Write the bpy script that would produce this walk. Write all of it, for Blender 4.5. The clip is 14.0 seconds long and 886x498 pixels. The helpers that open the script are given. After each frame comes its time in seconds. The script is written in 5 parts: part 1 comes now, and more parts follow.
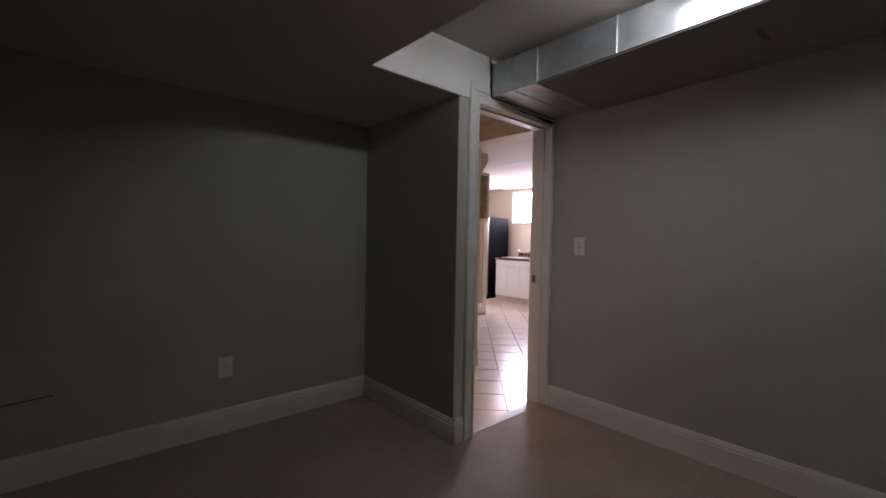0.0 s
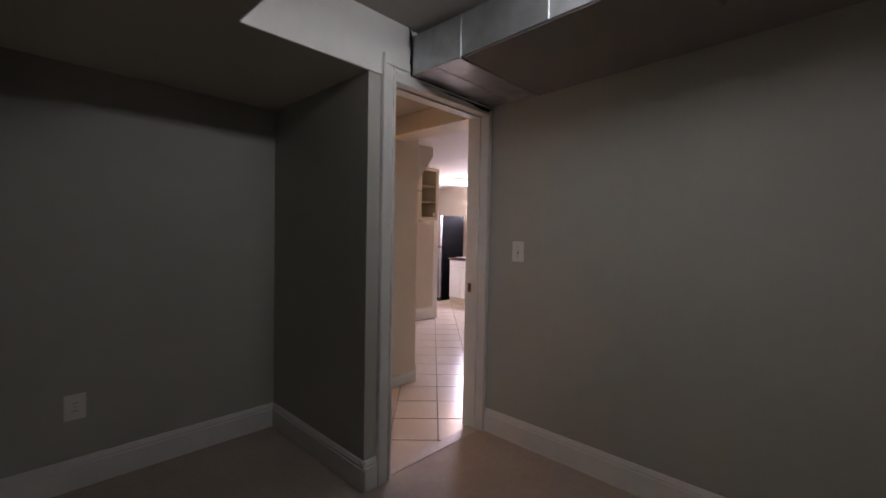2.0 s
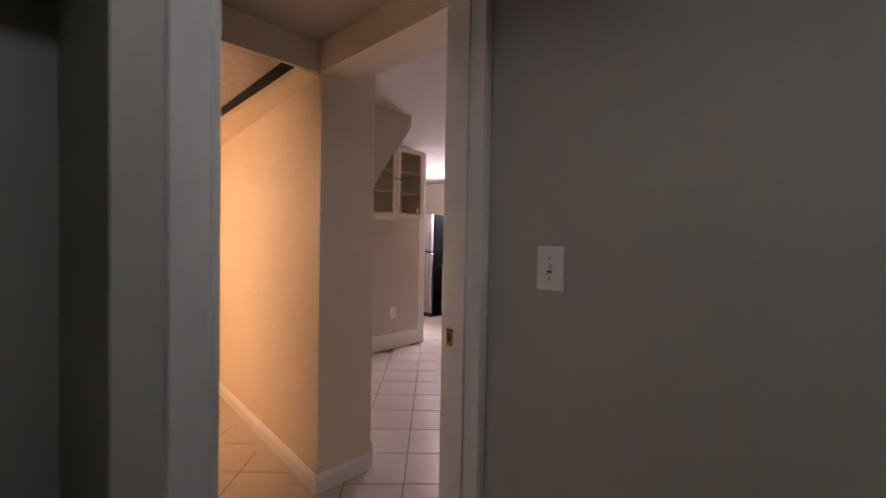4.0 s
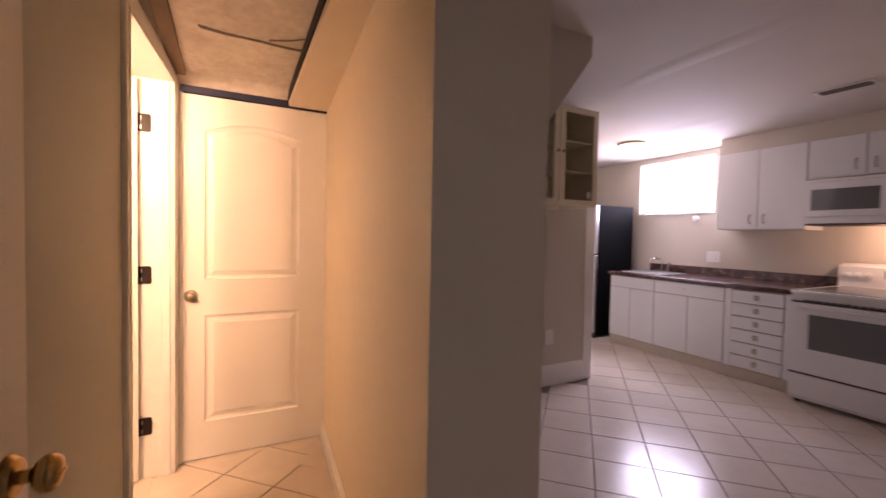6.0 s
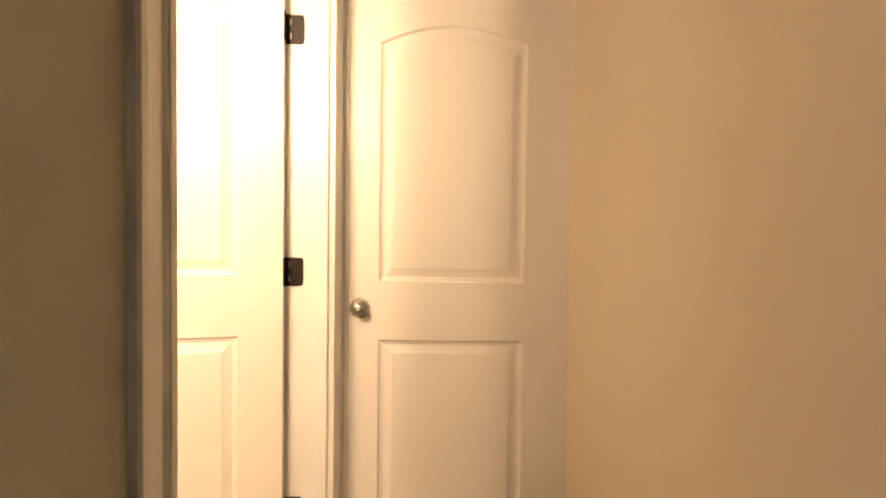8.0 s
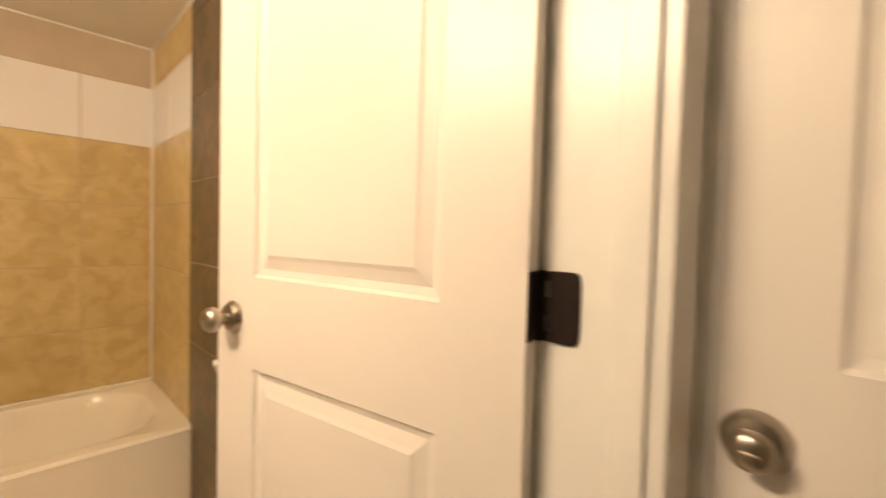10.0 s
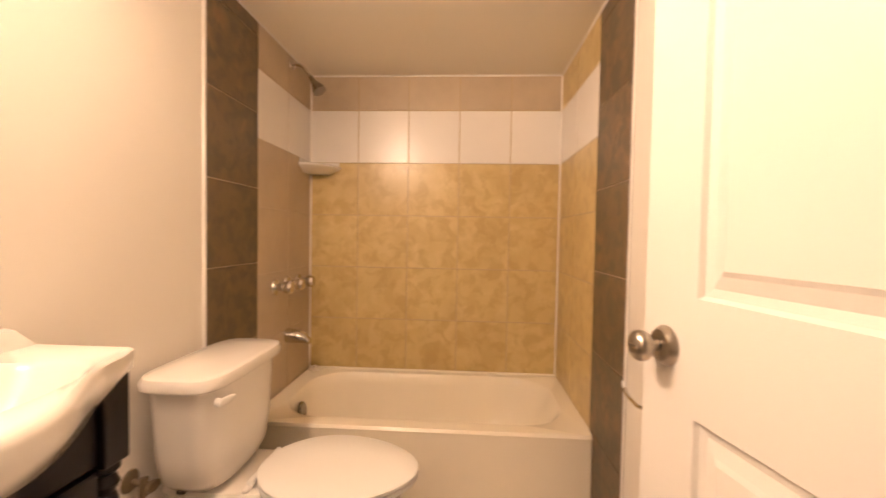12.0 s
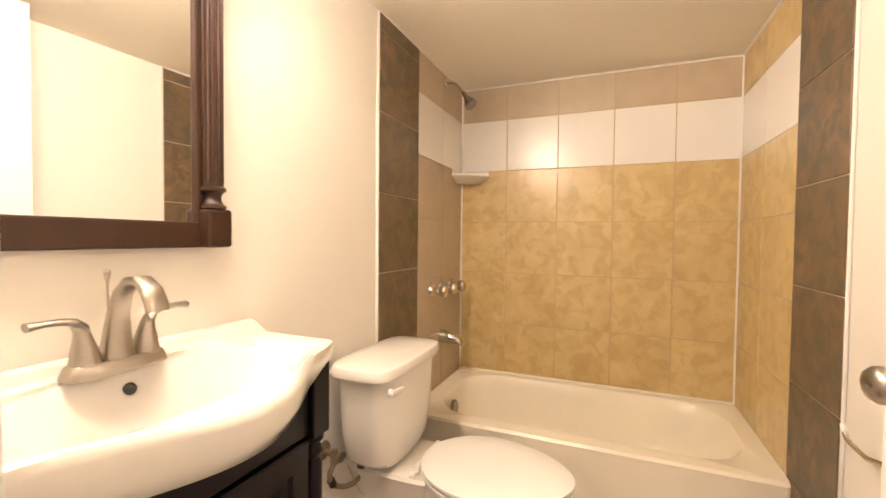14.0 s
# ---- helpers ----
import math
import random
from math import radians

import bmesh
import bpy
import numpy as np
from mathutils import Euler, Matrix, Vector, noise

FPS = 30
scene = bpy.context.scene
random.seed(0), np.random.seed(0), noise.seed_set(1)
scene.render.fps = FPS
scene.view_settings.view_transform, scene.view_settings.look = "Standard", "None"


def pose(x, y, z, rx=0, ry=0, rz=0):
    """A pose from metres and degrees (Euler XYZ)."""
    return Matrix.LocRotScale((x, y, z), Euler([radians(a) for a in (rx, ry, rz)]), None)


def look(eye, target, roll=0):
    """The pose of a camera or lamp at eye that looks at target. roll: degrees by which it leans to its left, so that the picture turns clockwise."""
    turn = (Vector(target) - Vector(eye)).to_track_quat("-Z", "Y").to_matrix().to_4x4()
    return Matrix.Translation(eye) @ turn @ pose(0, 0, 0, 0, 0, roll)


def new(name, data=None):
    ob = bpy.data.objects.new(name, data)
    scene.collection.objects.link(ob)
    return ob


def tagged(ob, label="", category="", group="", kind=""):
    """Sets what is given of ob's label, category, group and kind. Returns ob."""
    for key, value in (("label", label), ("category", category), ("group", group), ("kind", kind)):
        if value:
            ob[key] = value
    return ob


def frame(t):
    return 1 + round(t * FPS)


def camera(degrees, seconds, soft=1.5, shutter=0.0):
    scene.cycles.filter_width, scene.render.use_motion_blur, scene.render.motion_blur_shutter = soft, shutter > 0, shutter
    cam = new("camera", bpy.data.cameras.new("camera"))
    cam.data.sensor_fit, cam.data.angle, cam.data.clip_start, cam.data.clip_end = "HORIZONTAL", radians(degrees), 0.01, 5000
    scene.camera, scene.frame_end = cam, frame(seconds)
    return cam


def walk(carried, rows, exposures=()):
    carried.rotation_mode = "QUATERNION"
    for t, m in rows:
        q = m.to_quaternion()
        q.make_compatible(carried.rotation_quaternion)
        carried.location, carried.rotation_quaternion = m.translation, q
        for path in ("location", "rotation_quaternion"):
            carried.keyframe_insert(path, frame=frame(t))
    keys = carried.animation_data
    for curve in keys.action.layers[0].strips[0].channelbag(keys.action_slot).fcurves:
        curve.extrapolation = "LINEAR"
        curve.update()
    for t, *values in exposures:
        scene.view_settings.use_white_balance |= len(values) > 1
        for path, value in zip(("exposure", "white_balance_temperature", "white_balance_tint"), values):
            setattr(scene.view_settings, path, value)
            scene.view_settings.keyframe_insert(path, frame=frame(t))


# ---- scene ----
cam = camera(93.8, 14.0, soft=1.5, shutter=0.5)

PATH = [
    (0, (0.037, -0.188, 1.261), (1.367, 1.304, 1.205), 1.1),
    (0.5, (0.103, -0.191, 1.265), (1.489, 1.25, 1.213), 1.0),
    (1, (0.201, -0.199, 1.278), (1.627, 1.202, 1.222), 1.0),
    (1.5, (0.326, -0.18, 1.297), (1.762, 1.211, 1.237), 1.0),
    (2, (0.526, -0.075, 1.308), (1.974, 1.303, 1.242), 1.1),
    (2.5, (0.786, 0.106, 1.298), (2.25, 1.467, 1.233), 0.9),
    (3, (1.099, 0.295, 1.315), (2.574, 1.644, 1.239), 0.8),
    (3.2, (1.209, 0.367, 1.3), (2.681, 1.72, 1.237), 0.8),
    (5.3, (2.182, 1.465, 1.288), (3.386, 3.061, 1.224), 1.1),
    (5.5, (2.226, 1.544, 1.281), (3.344, 3.202, 1.219), 1.0),
    (6, (2.315, 1.802, 1.27), (3.223, 3.583, 1.207), 1.1),
    (6.5, (2.394, 2.084, 1.238), (3.083, 3.96, 1.179), 1.1),
    (7, (2.439, 2.394, 1.194), (2.89, 4.342, 1.146), 0.8),
    (7.2, (2.434, 2.493, 1.185), (2.826, 4.454, 1.137), 0.8),
    (9.3, (2.278, 3.728, 1.132), (1.415, 5.532, 1.08), 1.5),
    (9.5, (2.276, 3.763, 1.143), (1.265, 5.488, 1.081), 1.7),
    (10, (2.177, 3.861, 1.131), (0.792, 5.302, 1.065), 1.6),
    (10.5, (2.080, 3.886, 1.121), (0.376, 4.931, 1.046), 1.5),
    (11, (2.031, 3.888, 1.118), (0.138, 4.53, 1.044), 1.4),
    (11.5, (1.992, 3.871, 1.126), (0.007, 4.107, 1.055), 1.2),
    (12, (1.98, 3.842, 1.127), (-0.016, 3.731, 1.062), 1.0),
    (12.5, (1.981, 3.822, 1.126), (0.018, 3.442, 1.064), 0.9),
    (13, (1.987, 3.813, 1.13), (0.07, 3.246, 1.073), 0.8),
    (13.5, (1.994, 3.809, 1.137), (0.113, 3.132, 1.082), 0.7),
    (14, (2.01, 3.798, 1.142), (0.16, 3.04, 1.086), 0.6),
]
EXPOSURES = [(0.0, 0.75, 6850, 36), (1.5, 0.78, 6900, 38), (3.0, 0.78, 7050, 40), (5.3, 0.12, 6900, 43), (6.2, 0.05, 6780, 40), (7.0, 0.05, 6400, 22),
             (9.4, -0.83, 5480, 10), (10.0, -0.95, 5450, 10), (10.5, -0.95, 5450, 9), (11.5, -0.93, 5620, 23), (12.5, -0.73, 5560, 22), (13.0, -0.60, 5250, 17), (14.0, -0.5, 4830, 11)]
walk(cam, [(t, look(eye, target, roll)) for t, eye, target, roll in PATH], EXPOSURES)

# ---- world and lights ----
world = bpy.data.worlds.new("sky")
scene.world = world
world.use_nodes = True
wn = world.node_tree.nodes
sky = wn.new("ShaderNodeTexSky")
sky.sky_type, sky.sun_disc, sky.sun_elevation, sky.sun_rotation = "NISHITA", False, radians(40), radians(60)
world.node_tree.links.new(sky.outputs[0], wn["Background"].inputs[0])
wn["Background"].inputs[1].default_value = 0.12


def area_lamp(name, m, sx, sy, watts, colour):
    d = bpy.data.lights.new(name, "AREA")
    d.shape, d.size, d.size_y, d.energy, d.color = "RECTANGLE", sx, sy, watts, colour
    ob = new(name, d)
    ob.matrix_world = m
    return ob


def bulb_lamp(name, place, watts, colour, radius=0.05):
    d = bpy.data.lights.new(name, "POINT")
    d.energy, d.color, d.shadow_soft_size = watts, colour, radius
    ob = new(name, d)
    ob.location = place
    return ob


WINDOW_W, HOOD_W, DOME_W = 46, 8, 6.0
area_lamp("window_light", look((7.22, 5.15, 1.94), (5.0, 4.5, 1.3)), 0.94, 0.6, WINDOW_W, (0.74, 0.83, 1.0))
bulb_lamp("hood_light", (6.95, 3.1, 1.36), HOOD_W, (1.0, 0.68, 0.42), 0.03)
bulb_lamp("dome_light", (6.32, 5.03, 2.22), DOME_W, (1.0, 0.76, 0.55), 0.08)

# ---- materials ----


def material(name, base, rough=0.6, metal=0.0, grain=0.0, grain_scale=40.0, stain=0.0, stain_scale=2.5, bump=0.0, bump_scale=120.0,
             dark=None, coat=0.0, light=None, light_amount=0.5, light_scale=7.0, edge=(0.4, 0.75), per_object=0.0, per_island=0.0, stretch=(1, 1, 1), rough_var=0.0, spec=0.5):
    m = bpy.data.materials.new(name)
    m.use_nodes = True
    nt = m.node_tree
    n, l = nt.nodes, nt.links
    p = n["Principled BSDF"]
    p.inputs["Roughness"].default_value = rough
    p.inputs["Metallic"].default_value = metal
    p.inputs["Coat Weight"].default_value = coat
    p.inputs["Specular IOR Level"].default_value = spec
    p.inputs["Coat Roughness"].default_value = 0.08
    geo = n.new("ShaderNodeTexCoord")
    mp = n.new("ShaderNodeMapping")
    mp.inputs["Scale"].default_value = stretch
    l.new(geo.outputs["Object"], mp.inputs[0])
    if per_object:
        info = n.new("ShaderNodeObjectInfo")
        shift = n.new("ShaderNodeVectorMath")
        shift.operation = "SCALE"
        shift.inputs[0].default_value = (37.0, 61.0, 23.0)
        l.new(info.outputs["Random"], shift.inputs["Scale"])
        l.new(shift.outputs[0], mp.inputs["Location"])
    dark = dark or [c * 0.6 for c in base]
    colour = n.new("ShaderNodeRGB")
    colour.outputs[0].default_value = (*base, 1)
    last = colour.outputs[0]

    def blend(fac, other, last):
        mix = n.new("ShaderNodeMix")
        mix.data_type = "RGBA"
        l.new(fac, mix.inputs[0])
        l.new(last, mix.inputs[6])
        mix.inputs[7].default_value = (*other, 1)
        return mix.outputs[2]

    def noise_fac(scale, amount, detail=4.0, lo=0.4, hi=0.75):
        t = n.new("ShaderNodeTexNoise")
        t.inputs["Scale"].default_value = scale
        t.inputs["Detail"].default_value = detail
        t.inputs["Distortion"].default_value = 0.6 if light else 0.0
        l.new(mp.outputs[0], t.inputs["Vector"])
        r = n.new("ShaderNodeMapRange")
        r.inputs[1].default_value, r.inputs[2].default_value, r.inputs[4].default_value = lo, hi, amount
        l.new(t.outputs[0], r.inputs[0])
        return r.outputs[0]

    if stain:
        last = blend(noise_fac(stain_scale, stain, 4.0, *edge), dark, last)
    if light:
        last = blend(noise_fac(light_scale, light_amount, 5.0, 0.5, 0.66), light, last)
    if grain:
        last = blend(noise_fac(grain_scale, grain, 6.0, *edge), dark, last)
    for source, amount in (("Random", per_object), ("Island", per_island)):
        if amount:
            if source == "Random":
                src = n.new("ShaderNodeObjectInfo").outputs["Random"]
            else:
                src = n.new("ShaderNodeNewGeometry").outputs["Random Per Island"]
            r = n.new("ShaderNodeMapRange")
            r.inputs[4].default_value = amount
            l.new(src, r.inputs[0])
            last = blend(r.outputs[0], dark, last)
    l.new(last, p.inputs["Base Color"])
    if rough_var:
        r = n.new("ShaderNodeMapRange")
        r.inputs[3].default_value, r.inputs[4].default_value = rough - rough_var, rough + rough_var
        l.new(noise_fac(6.0, 1.0, 5.0, 0.3, 0.7), r.inputs[0])
        l.new(r.outputs[0], p.inputs["Roughness"])
    if bump:
        t = n.new("ShaderNodeTexNoise")
        t.inputs["Scale"].default_value = bump_scale
        t.inputs["Detail"].default_value = 3.0
        l.new(mp.outputs[0], t.inputs["Vector"])
        b = n.new("ShaderNodeBump")
        b.inputs["Strength"].default_value = bump
        b.inputs["Distance"].default_value = 0.004
        l.new(t.outputs[0], b.inputs["Height"])
        l.new(b.outputs[0], p.inputs["Normal"])
    return m


def glow(name, base, strength):
    m = bpy.data.materials.new(name)
    m.use_nodes = True
    p = m.node_tree.nodes["Principled BSDF"]
    p.inputs["Base Color"].default_value = (*base, 1)
    p.inputs["Emission Color"].default_value = (*base, 1)
    p.inputs["Emission Strength"].default_value = strength
    return m


def clear_glass(name, rough=0.0, tint=(1, 1, 1)):
    m = bpy.data.materials.new(name)
    m.use_nodes = True
    p = m.node_tree.nodes["Principled BSDF"]
    p.inputs["Base Color"].default_value = (*tint, 1)
    p.inputs["Transmission Weight"].default_value = 1.0
    p.inputs["Roughness"].default_value = rough
    p.inputs["IOR"].default_value = 1.1
    return m


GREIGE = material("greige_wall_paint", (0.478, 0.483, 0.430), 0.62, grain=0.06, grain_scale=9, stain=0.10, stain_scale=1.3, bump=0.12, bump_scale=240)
CREAM = material("cream_wall_paint", (0.775, 0.685, 0.54), 0.55, grain=0.05, grain_scale=9, stain=0.08, stain_scale=1.2, bump=0.12, bump_scale=240)
KITCHEN_WALL = material("light_grey_wall_paint", (0.60, 0.55, 0.465), 0.6, stain=0.08, stain_scale=1.5, bump=0.12, bump_scale=240)
BATH_WALL = material("warm_white_bathroom_paint", (0.80, 0.76, 0.69), 0.5, stain=0.06, stain_scale=1.6, bump=0.10, bump_scale=260)
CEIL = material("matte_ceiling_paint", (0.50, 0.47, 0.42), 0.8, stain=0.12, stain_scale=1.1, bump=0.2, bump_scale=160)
# Lighter copy of CEIL, making up for light the low ceiling lacks.
LIGHTENED_CEIL = material("lightened_low_ceiling_paint", (0.62, 0.57, 0.50), 0.8, stain=0.12, stain_scale=1.1, bump=0.2, bump_scale=160)
KITCHEN_CEIL = material("uneven_white_ceiling_paint", (0.68, 0.62, 0.545), 0.8, stain=0.15, stain_scale=1.2, bump=0.5, bump_scale=3.0)
BATH_CEIL = material("bathroom_ceiling_paint", (0.85, 0.80, 0.68), 0.6, stain=0.06, bump=0.12, bump_scale=200)
TRIM = material("white_gloss_trim_paint", (0.82, 0.82, 0.79), 0.32, grain=0.10, grain_scale=14, stain=0.10, stain_scale=3, bump=0.10, bump_scale=90)
DOOR_WHITE = material("white_satin_door_paint", (0.80, 0.77, 0.72), 0.36, stain=0.05, stain_scale=3, bump=0.06, bump_scale=300)
BED_FLOOR = material("worn_tan_painted_floor", (0.44, 0.36, 0.30), 0.72, grain=0.25, grain_scale=30, stain=0.35, stain_scale=2.2, bump=0.25, bump_scale=70, rough_var=0.12)
FLOOR_TILE = material("cream_ceramic_floor_tile", (0.65, 0.575, 0.49), 0.21, spec=0.35, grain=0.22, grain_scale=11, stain=0.16, stain_scale=2.5, bump=0.05, bump_scale=20, dark=(0.48, 0.40, 0.33), per_object=0.15, rough_var=0.02)
GROUT = material("dark_floor_grout", (0.19, 0.155, 0.125), 0.9, grain=0.3, grain_scale=60, bump=0.3)
TILE_GROUT = material("tan_wall_grout", (0.50, 0.395, 0.23), 0.8, grain=0.2, grain_scale=50)
STONE_SILL = material("pale_worn_stone_sill", (0.55, 0.47, 0.40), 0.4, grain=0.4, grain_scale=30, stain=0.3)
PALE_GROUT = material("pale_wall_grout", (0.52, 0.44, 0.33), 0.8, grain=0.2, grain_scale=50)
GOLD_TILE = material("mottled_gold_wall_tile", (0.60, 0.472, 0.205), 0.28, grain=0.48, grain_scale=13, stain=0.3, stain_scale=5, dark=(0.41, 0.285, 0.105), light=(0.68, 0.55, 0.26), light_scale=9, edge=(0.47, 0.62), per_object=0.18)
TAUPE_TILE = material("matte_taupe_wall_tile", (0.51, 0.42, 0.29), 0.4, grain=0.25, grain_scale=10, stain=0.1, dark=(0.32, 0.25, 0.18), per_object=0.15)
WHITE_TILE = material("glossy_white_wall_tile", (0.80, 0.77, 0.73), 0.27, grain=0.05, grain_scale=8, per_object=0.05)
BROWN_TILE = material("dark_brown_slate_tile", (0.150, 0.104, 0.055), 0.46, grain=0.75, grain_scale=16, stain=0.8, stain_scale=6, dark=(0.072, 0.064, 0.042), light=(0.26, 0.155, 0.068), light_scale=6, light_amount=0.7, edge=(0.45, 0.62), bump=0.3, bump_scale=18, per_object=0.2)
DUCT = material("galvanised_duct_metal", (0.56, 0.60, 0.62), 0.40, metal=0.85, grain=0.6, grain_scale=9, stain=0.5, stain_scale=3, dark=(0.36, 0.39, 0.41), edge=(0.45, 0.65), bump=0.08, bump_scale=8, rough_var=0.1)
# Grey set dark for the dim reflection on the duct's underside.
DIM_UNDERSIDE = material("darkened_duct_underside", (0.24, 0.235, 0.225), 0.6, stain=0.2, stain_scale=1.5)
# Near-black for shade painted into gaps, and for the wall scuff.
SHADE_AND_SCUFF = material("gap_shade_and_scuff", (0.02, 0.018, 0.018), 0.9)
DARK_BLUE = material("dark_blue_strip", (0.012, 0.02, 0.055), 0.7)
PLASTER = material("rough_trowelled_plaster", (0.68, 0.63, 0.57), 0.85, grain=0.45, grain_scale=22, stain=0.35, stain_scale=6, dark=(0.36, 0.31, 0.26), bump=0.9, bump_scale=26)
# Brown kept dark to carry the recess shade at the hall ceiling.
SHADED_WOOD = material("shade_darkened_timber", (0.17, 0.115, 0.07), 0.75, grain=0.5, grain_scale=30, stretch=(6, 1, 6))
PLASTIC = material("white_plastic", (0.82, 0.81, 0.78), 0.35)
SLOT = material("dark_slot", (0.05, 0.045, 0.04), 0.6)
NICKEL = material("brushed_nickel", (0.43, 0.395, 0.335), 0.31, metal=1.0, grain=0.2, grain_scale=60, stretch=(1, 1, 8))
DARK_CHROME = material("smoked_chrome", (0.30, 0.27, 0.23), 0.2, metal=1.0)
CHROME = material("polished_chrome", (0.62, 0.59, 0.54), 0.14, metal=1.0)
BRASS = material("aged_brass", (0.46, 0.31, 0.12), 0.24, metal=1.0, grain=0.2, grain_scale=40)
BRONZE = material("dark_bronze_hinge_metal", (0.012, 0.008, 0.007), 0.5, spec=0.2, grain=0.3, grain_scale=60)
ESPRESSO = material("espresso_stained_wood", (0.034, 0.016, 0.009), 0.33, spec=0.3, grain=0.5, grain_scale=26, dark=(0.022, 0.010, 0.006), stretch=(6, 6, 0.8), coat=0.06)
BLACK_WOOD = material("near_black_vanity_wood", (0.006, 0.004, 0.005), 0.32, spec=0.25, grain=0.4, grain_scale=26, stretch=(6, 6, 0.8))
PORCELAIN = material("white_porcelain", (0.80, 0.77, 0.72), 0.10, coat=0.5)
ENAMEL = material("cream_bathtub_enamel", (0.90, 0.84, 0.70), 0.24, stain=0.1, stain_scale=4)
CABINET = material("white_kitchen_cabinet_paint", (0.74, 0.745, 0.745), 0.38, stain=0.05, bump=0.05)
CREAM_EDGE = material("cream_brown_cabinet_edge", (0.42, 0.35, 0.27), 0.6, grain=0.2, grain_scale=20)
CREAM_CAB = material("cream_cabinet_paint", (0.86, 0.77, 0.57), 0.45, stain=0.1)
APPLIANCE = material("white_appliance_enamel", (0.80, 0.80, 0.80), 0.2, coat=0.2)
BLACK_APPLIANCE = material("black_appliance_metal", (0.004, 0.004, 0.0045), 0.6, spec=0.03, bump=0.1, bump_scale=300)
STEEL = material("stainless_steel", (0.62, 0.63, 0.65), 0.28, metal=1.0, grain=0.15, grain_scale=50, stretch=(1, 1, 10))
DARK_GLASS = material("dark_oven_glass", (0.15, 0.15, 0.155), 0.12)
STONE_TOP = material("dark_marbled_laminate", (0.10, 0.055, 0.045), 0.18, grain=0.8, grain_scale=18, stain=0.6, stain_scale=7, dark=(0.03, 0.02, 0.02), light=(0.30, 0.20, 0.17), light_scale=14, light_amount=0.55)
TOEKICK = material("tan_toekick_board", (0.52, 0.45, 0.36), 0.6, grain=0.2, grain_scale=20)
CORD = material("grey_cord", (0.20, 0.18, 0.16), 0.7)
RUBBER_HOSE = material("braided_supply_hose", (0.24, 0.19, 0.13), 0.4, metal=0.5, grain=0.4, grain_scale=200)
CAULK = material("white_caulk", (0.78, 0.75, 0.70), 0.5)
WINDOW_GLOW = glow("overexposed_daylight", (0.78, 0.85, 1.0), 8.0)
TUBE_GLOW = glow("fluorescent_tube_glow", (0.78, 0.95, 0.94), 20.5)
BULB_GLOW = glow("warm_bulb_glow", (1.0, 0.67, 0.365), 680.0)
DOME_GLOW = glow("frosted_dome_glow", (1.0, 0.86, 0.66), 2.0)
HOOD_GLOW = glow("hood_bulb_glow", (1.0, 0.72, 0.45), 6.0)
CLEAR = clear_glass("clear_glass")
MIRROR = material("silvered_mirror", (0.93, 0.92, 0.90), 0.01, metal=1.0)

# ---- mesh helpers ----


def mesh_of(bm, name, mat, smooth=False):
    bmesh.ops.recalc_face_normals(bm, faces=bm.faces)
    me = bpy.data.meshes.new(name)
    bm.to_mesh(me)
    bm.free()
    me.materials.append(mat)
    if smooth:
        me.shade_smooth()
        me.set_sharp_from_angle(angle=radians(40))
    return me


def part(name, bm, mat, parent=None, label="", smooth=False):
    ob = new(name, mesh_of(bm, name, mat, smooth))
    ob.parent = parent
    if label:
        ob["label"] = label
    return ob


def structure(name, bm, mat, label, smooth=False):
    return tagged(part(name, bm, mat, None, "", smooth), label, name.split("_")[0], kind="structure")


def thing(name, label, category, place=(0, 0, 0), group="", kind=""):
    return tagged_at(new(name), place, label, category, group, kind)


def tagged_at(ob, place, label, category, group, kind):
    ob.location = place
    return tagged(ob, label, category, group, kind)


def box(x0, y0, z0, x1, y1, z1, bevel=0.0, bm=None, seg=2):
    bm = bm or bmesh.new()
    r = bmesh.ops.create_cube(bm, size=1.0, matrix=Matrix.Translation(((x0 + x1) / 2, (y0 + y1) / 2, (z0 + z1) / 2)) @ Matrix.Diagonal((abs(x1 - x0), abs(y1 - y0), abs(z1 - z0), 1)))
    if bevel:
        edges = list({e for v in r["verts"] for e in v.link_edges})
        bmesh.ops.bevel(bm, geom=edges, offset=bevel, segments=seg, affect="EDGES", profile=0.5)
    return bm


def prism(points, low, high, bm=None):
    """An upright block over a plan of (x, y) points. low and high: numbers, or one for each point."""
    bm = bm or bmesh.new()
    k = len(points)
    low = [low] * k if isinstance(low, (int, float)) else low
    high = [high] * k if isinstance(high, (int, float)) else high
    a = [bm.verts.new((x, y, z)) for (x, y), z in zip(points, low)]
    b = [bm.verts.new((x, y, z)) for (x, y), z in zip(points, high)]
    bm.faces.new(a[::-1])
    bm.faces.new(b)
    for i in range(k):
        j = (i + 1) % k
        bm.faces.new((a[i], a[j], b[j], b[i]))
    return bm


def loft(loops, bm=None, cap=(True, True), closed=True):
    bm = bm or bmesh.new()
    rings = [[bm.verts.new(p) for p in loop] for loop in loops]
    for r, s in zip(rings, rings[1:]):
        k = len(r)
        for i in range(k if closed else k - 1):
            j = (i + 1) % k
            bm.faces.new((r[i], r[j], s[j], s[i]))
    if cap[0]:
        bm.faces.new(rings[0][::-1])
    if cap[1]:
        bm.faces.new(rings[-1])
    return bm


def lathe(profile, m=None, steps=24, bm=None):
    """Turns (radius, height) points round z, then places them by m."""
    m = m or Matrix()
    return loft([[m @ Vector((r * math.cos(a), r * math.sin(a), z)) for a in [2 * math.pi * i / steps for i in range(steps)]] for r, z in profile], bm)


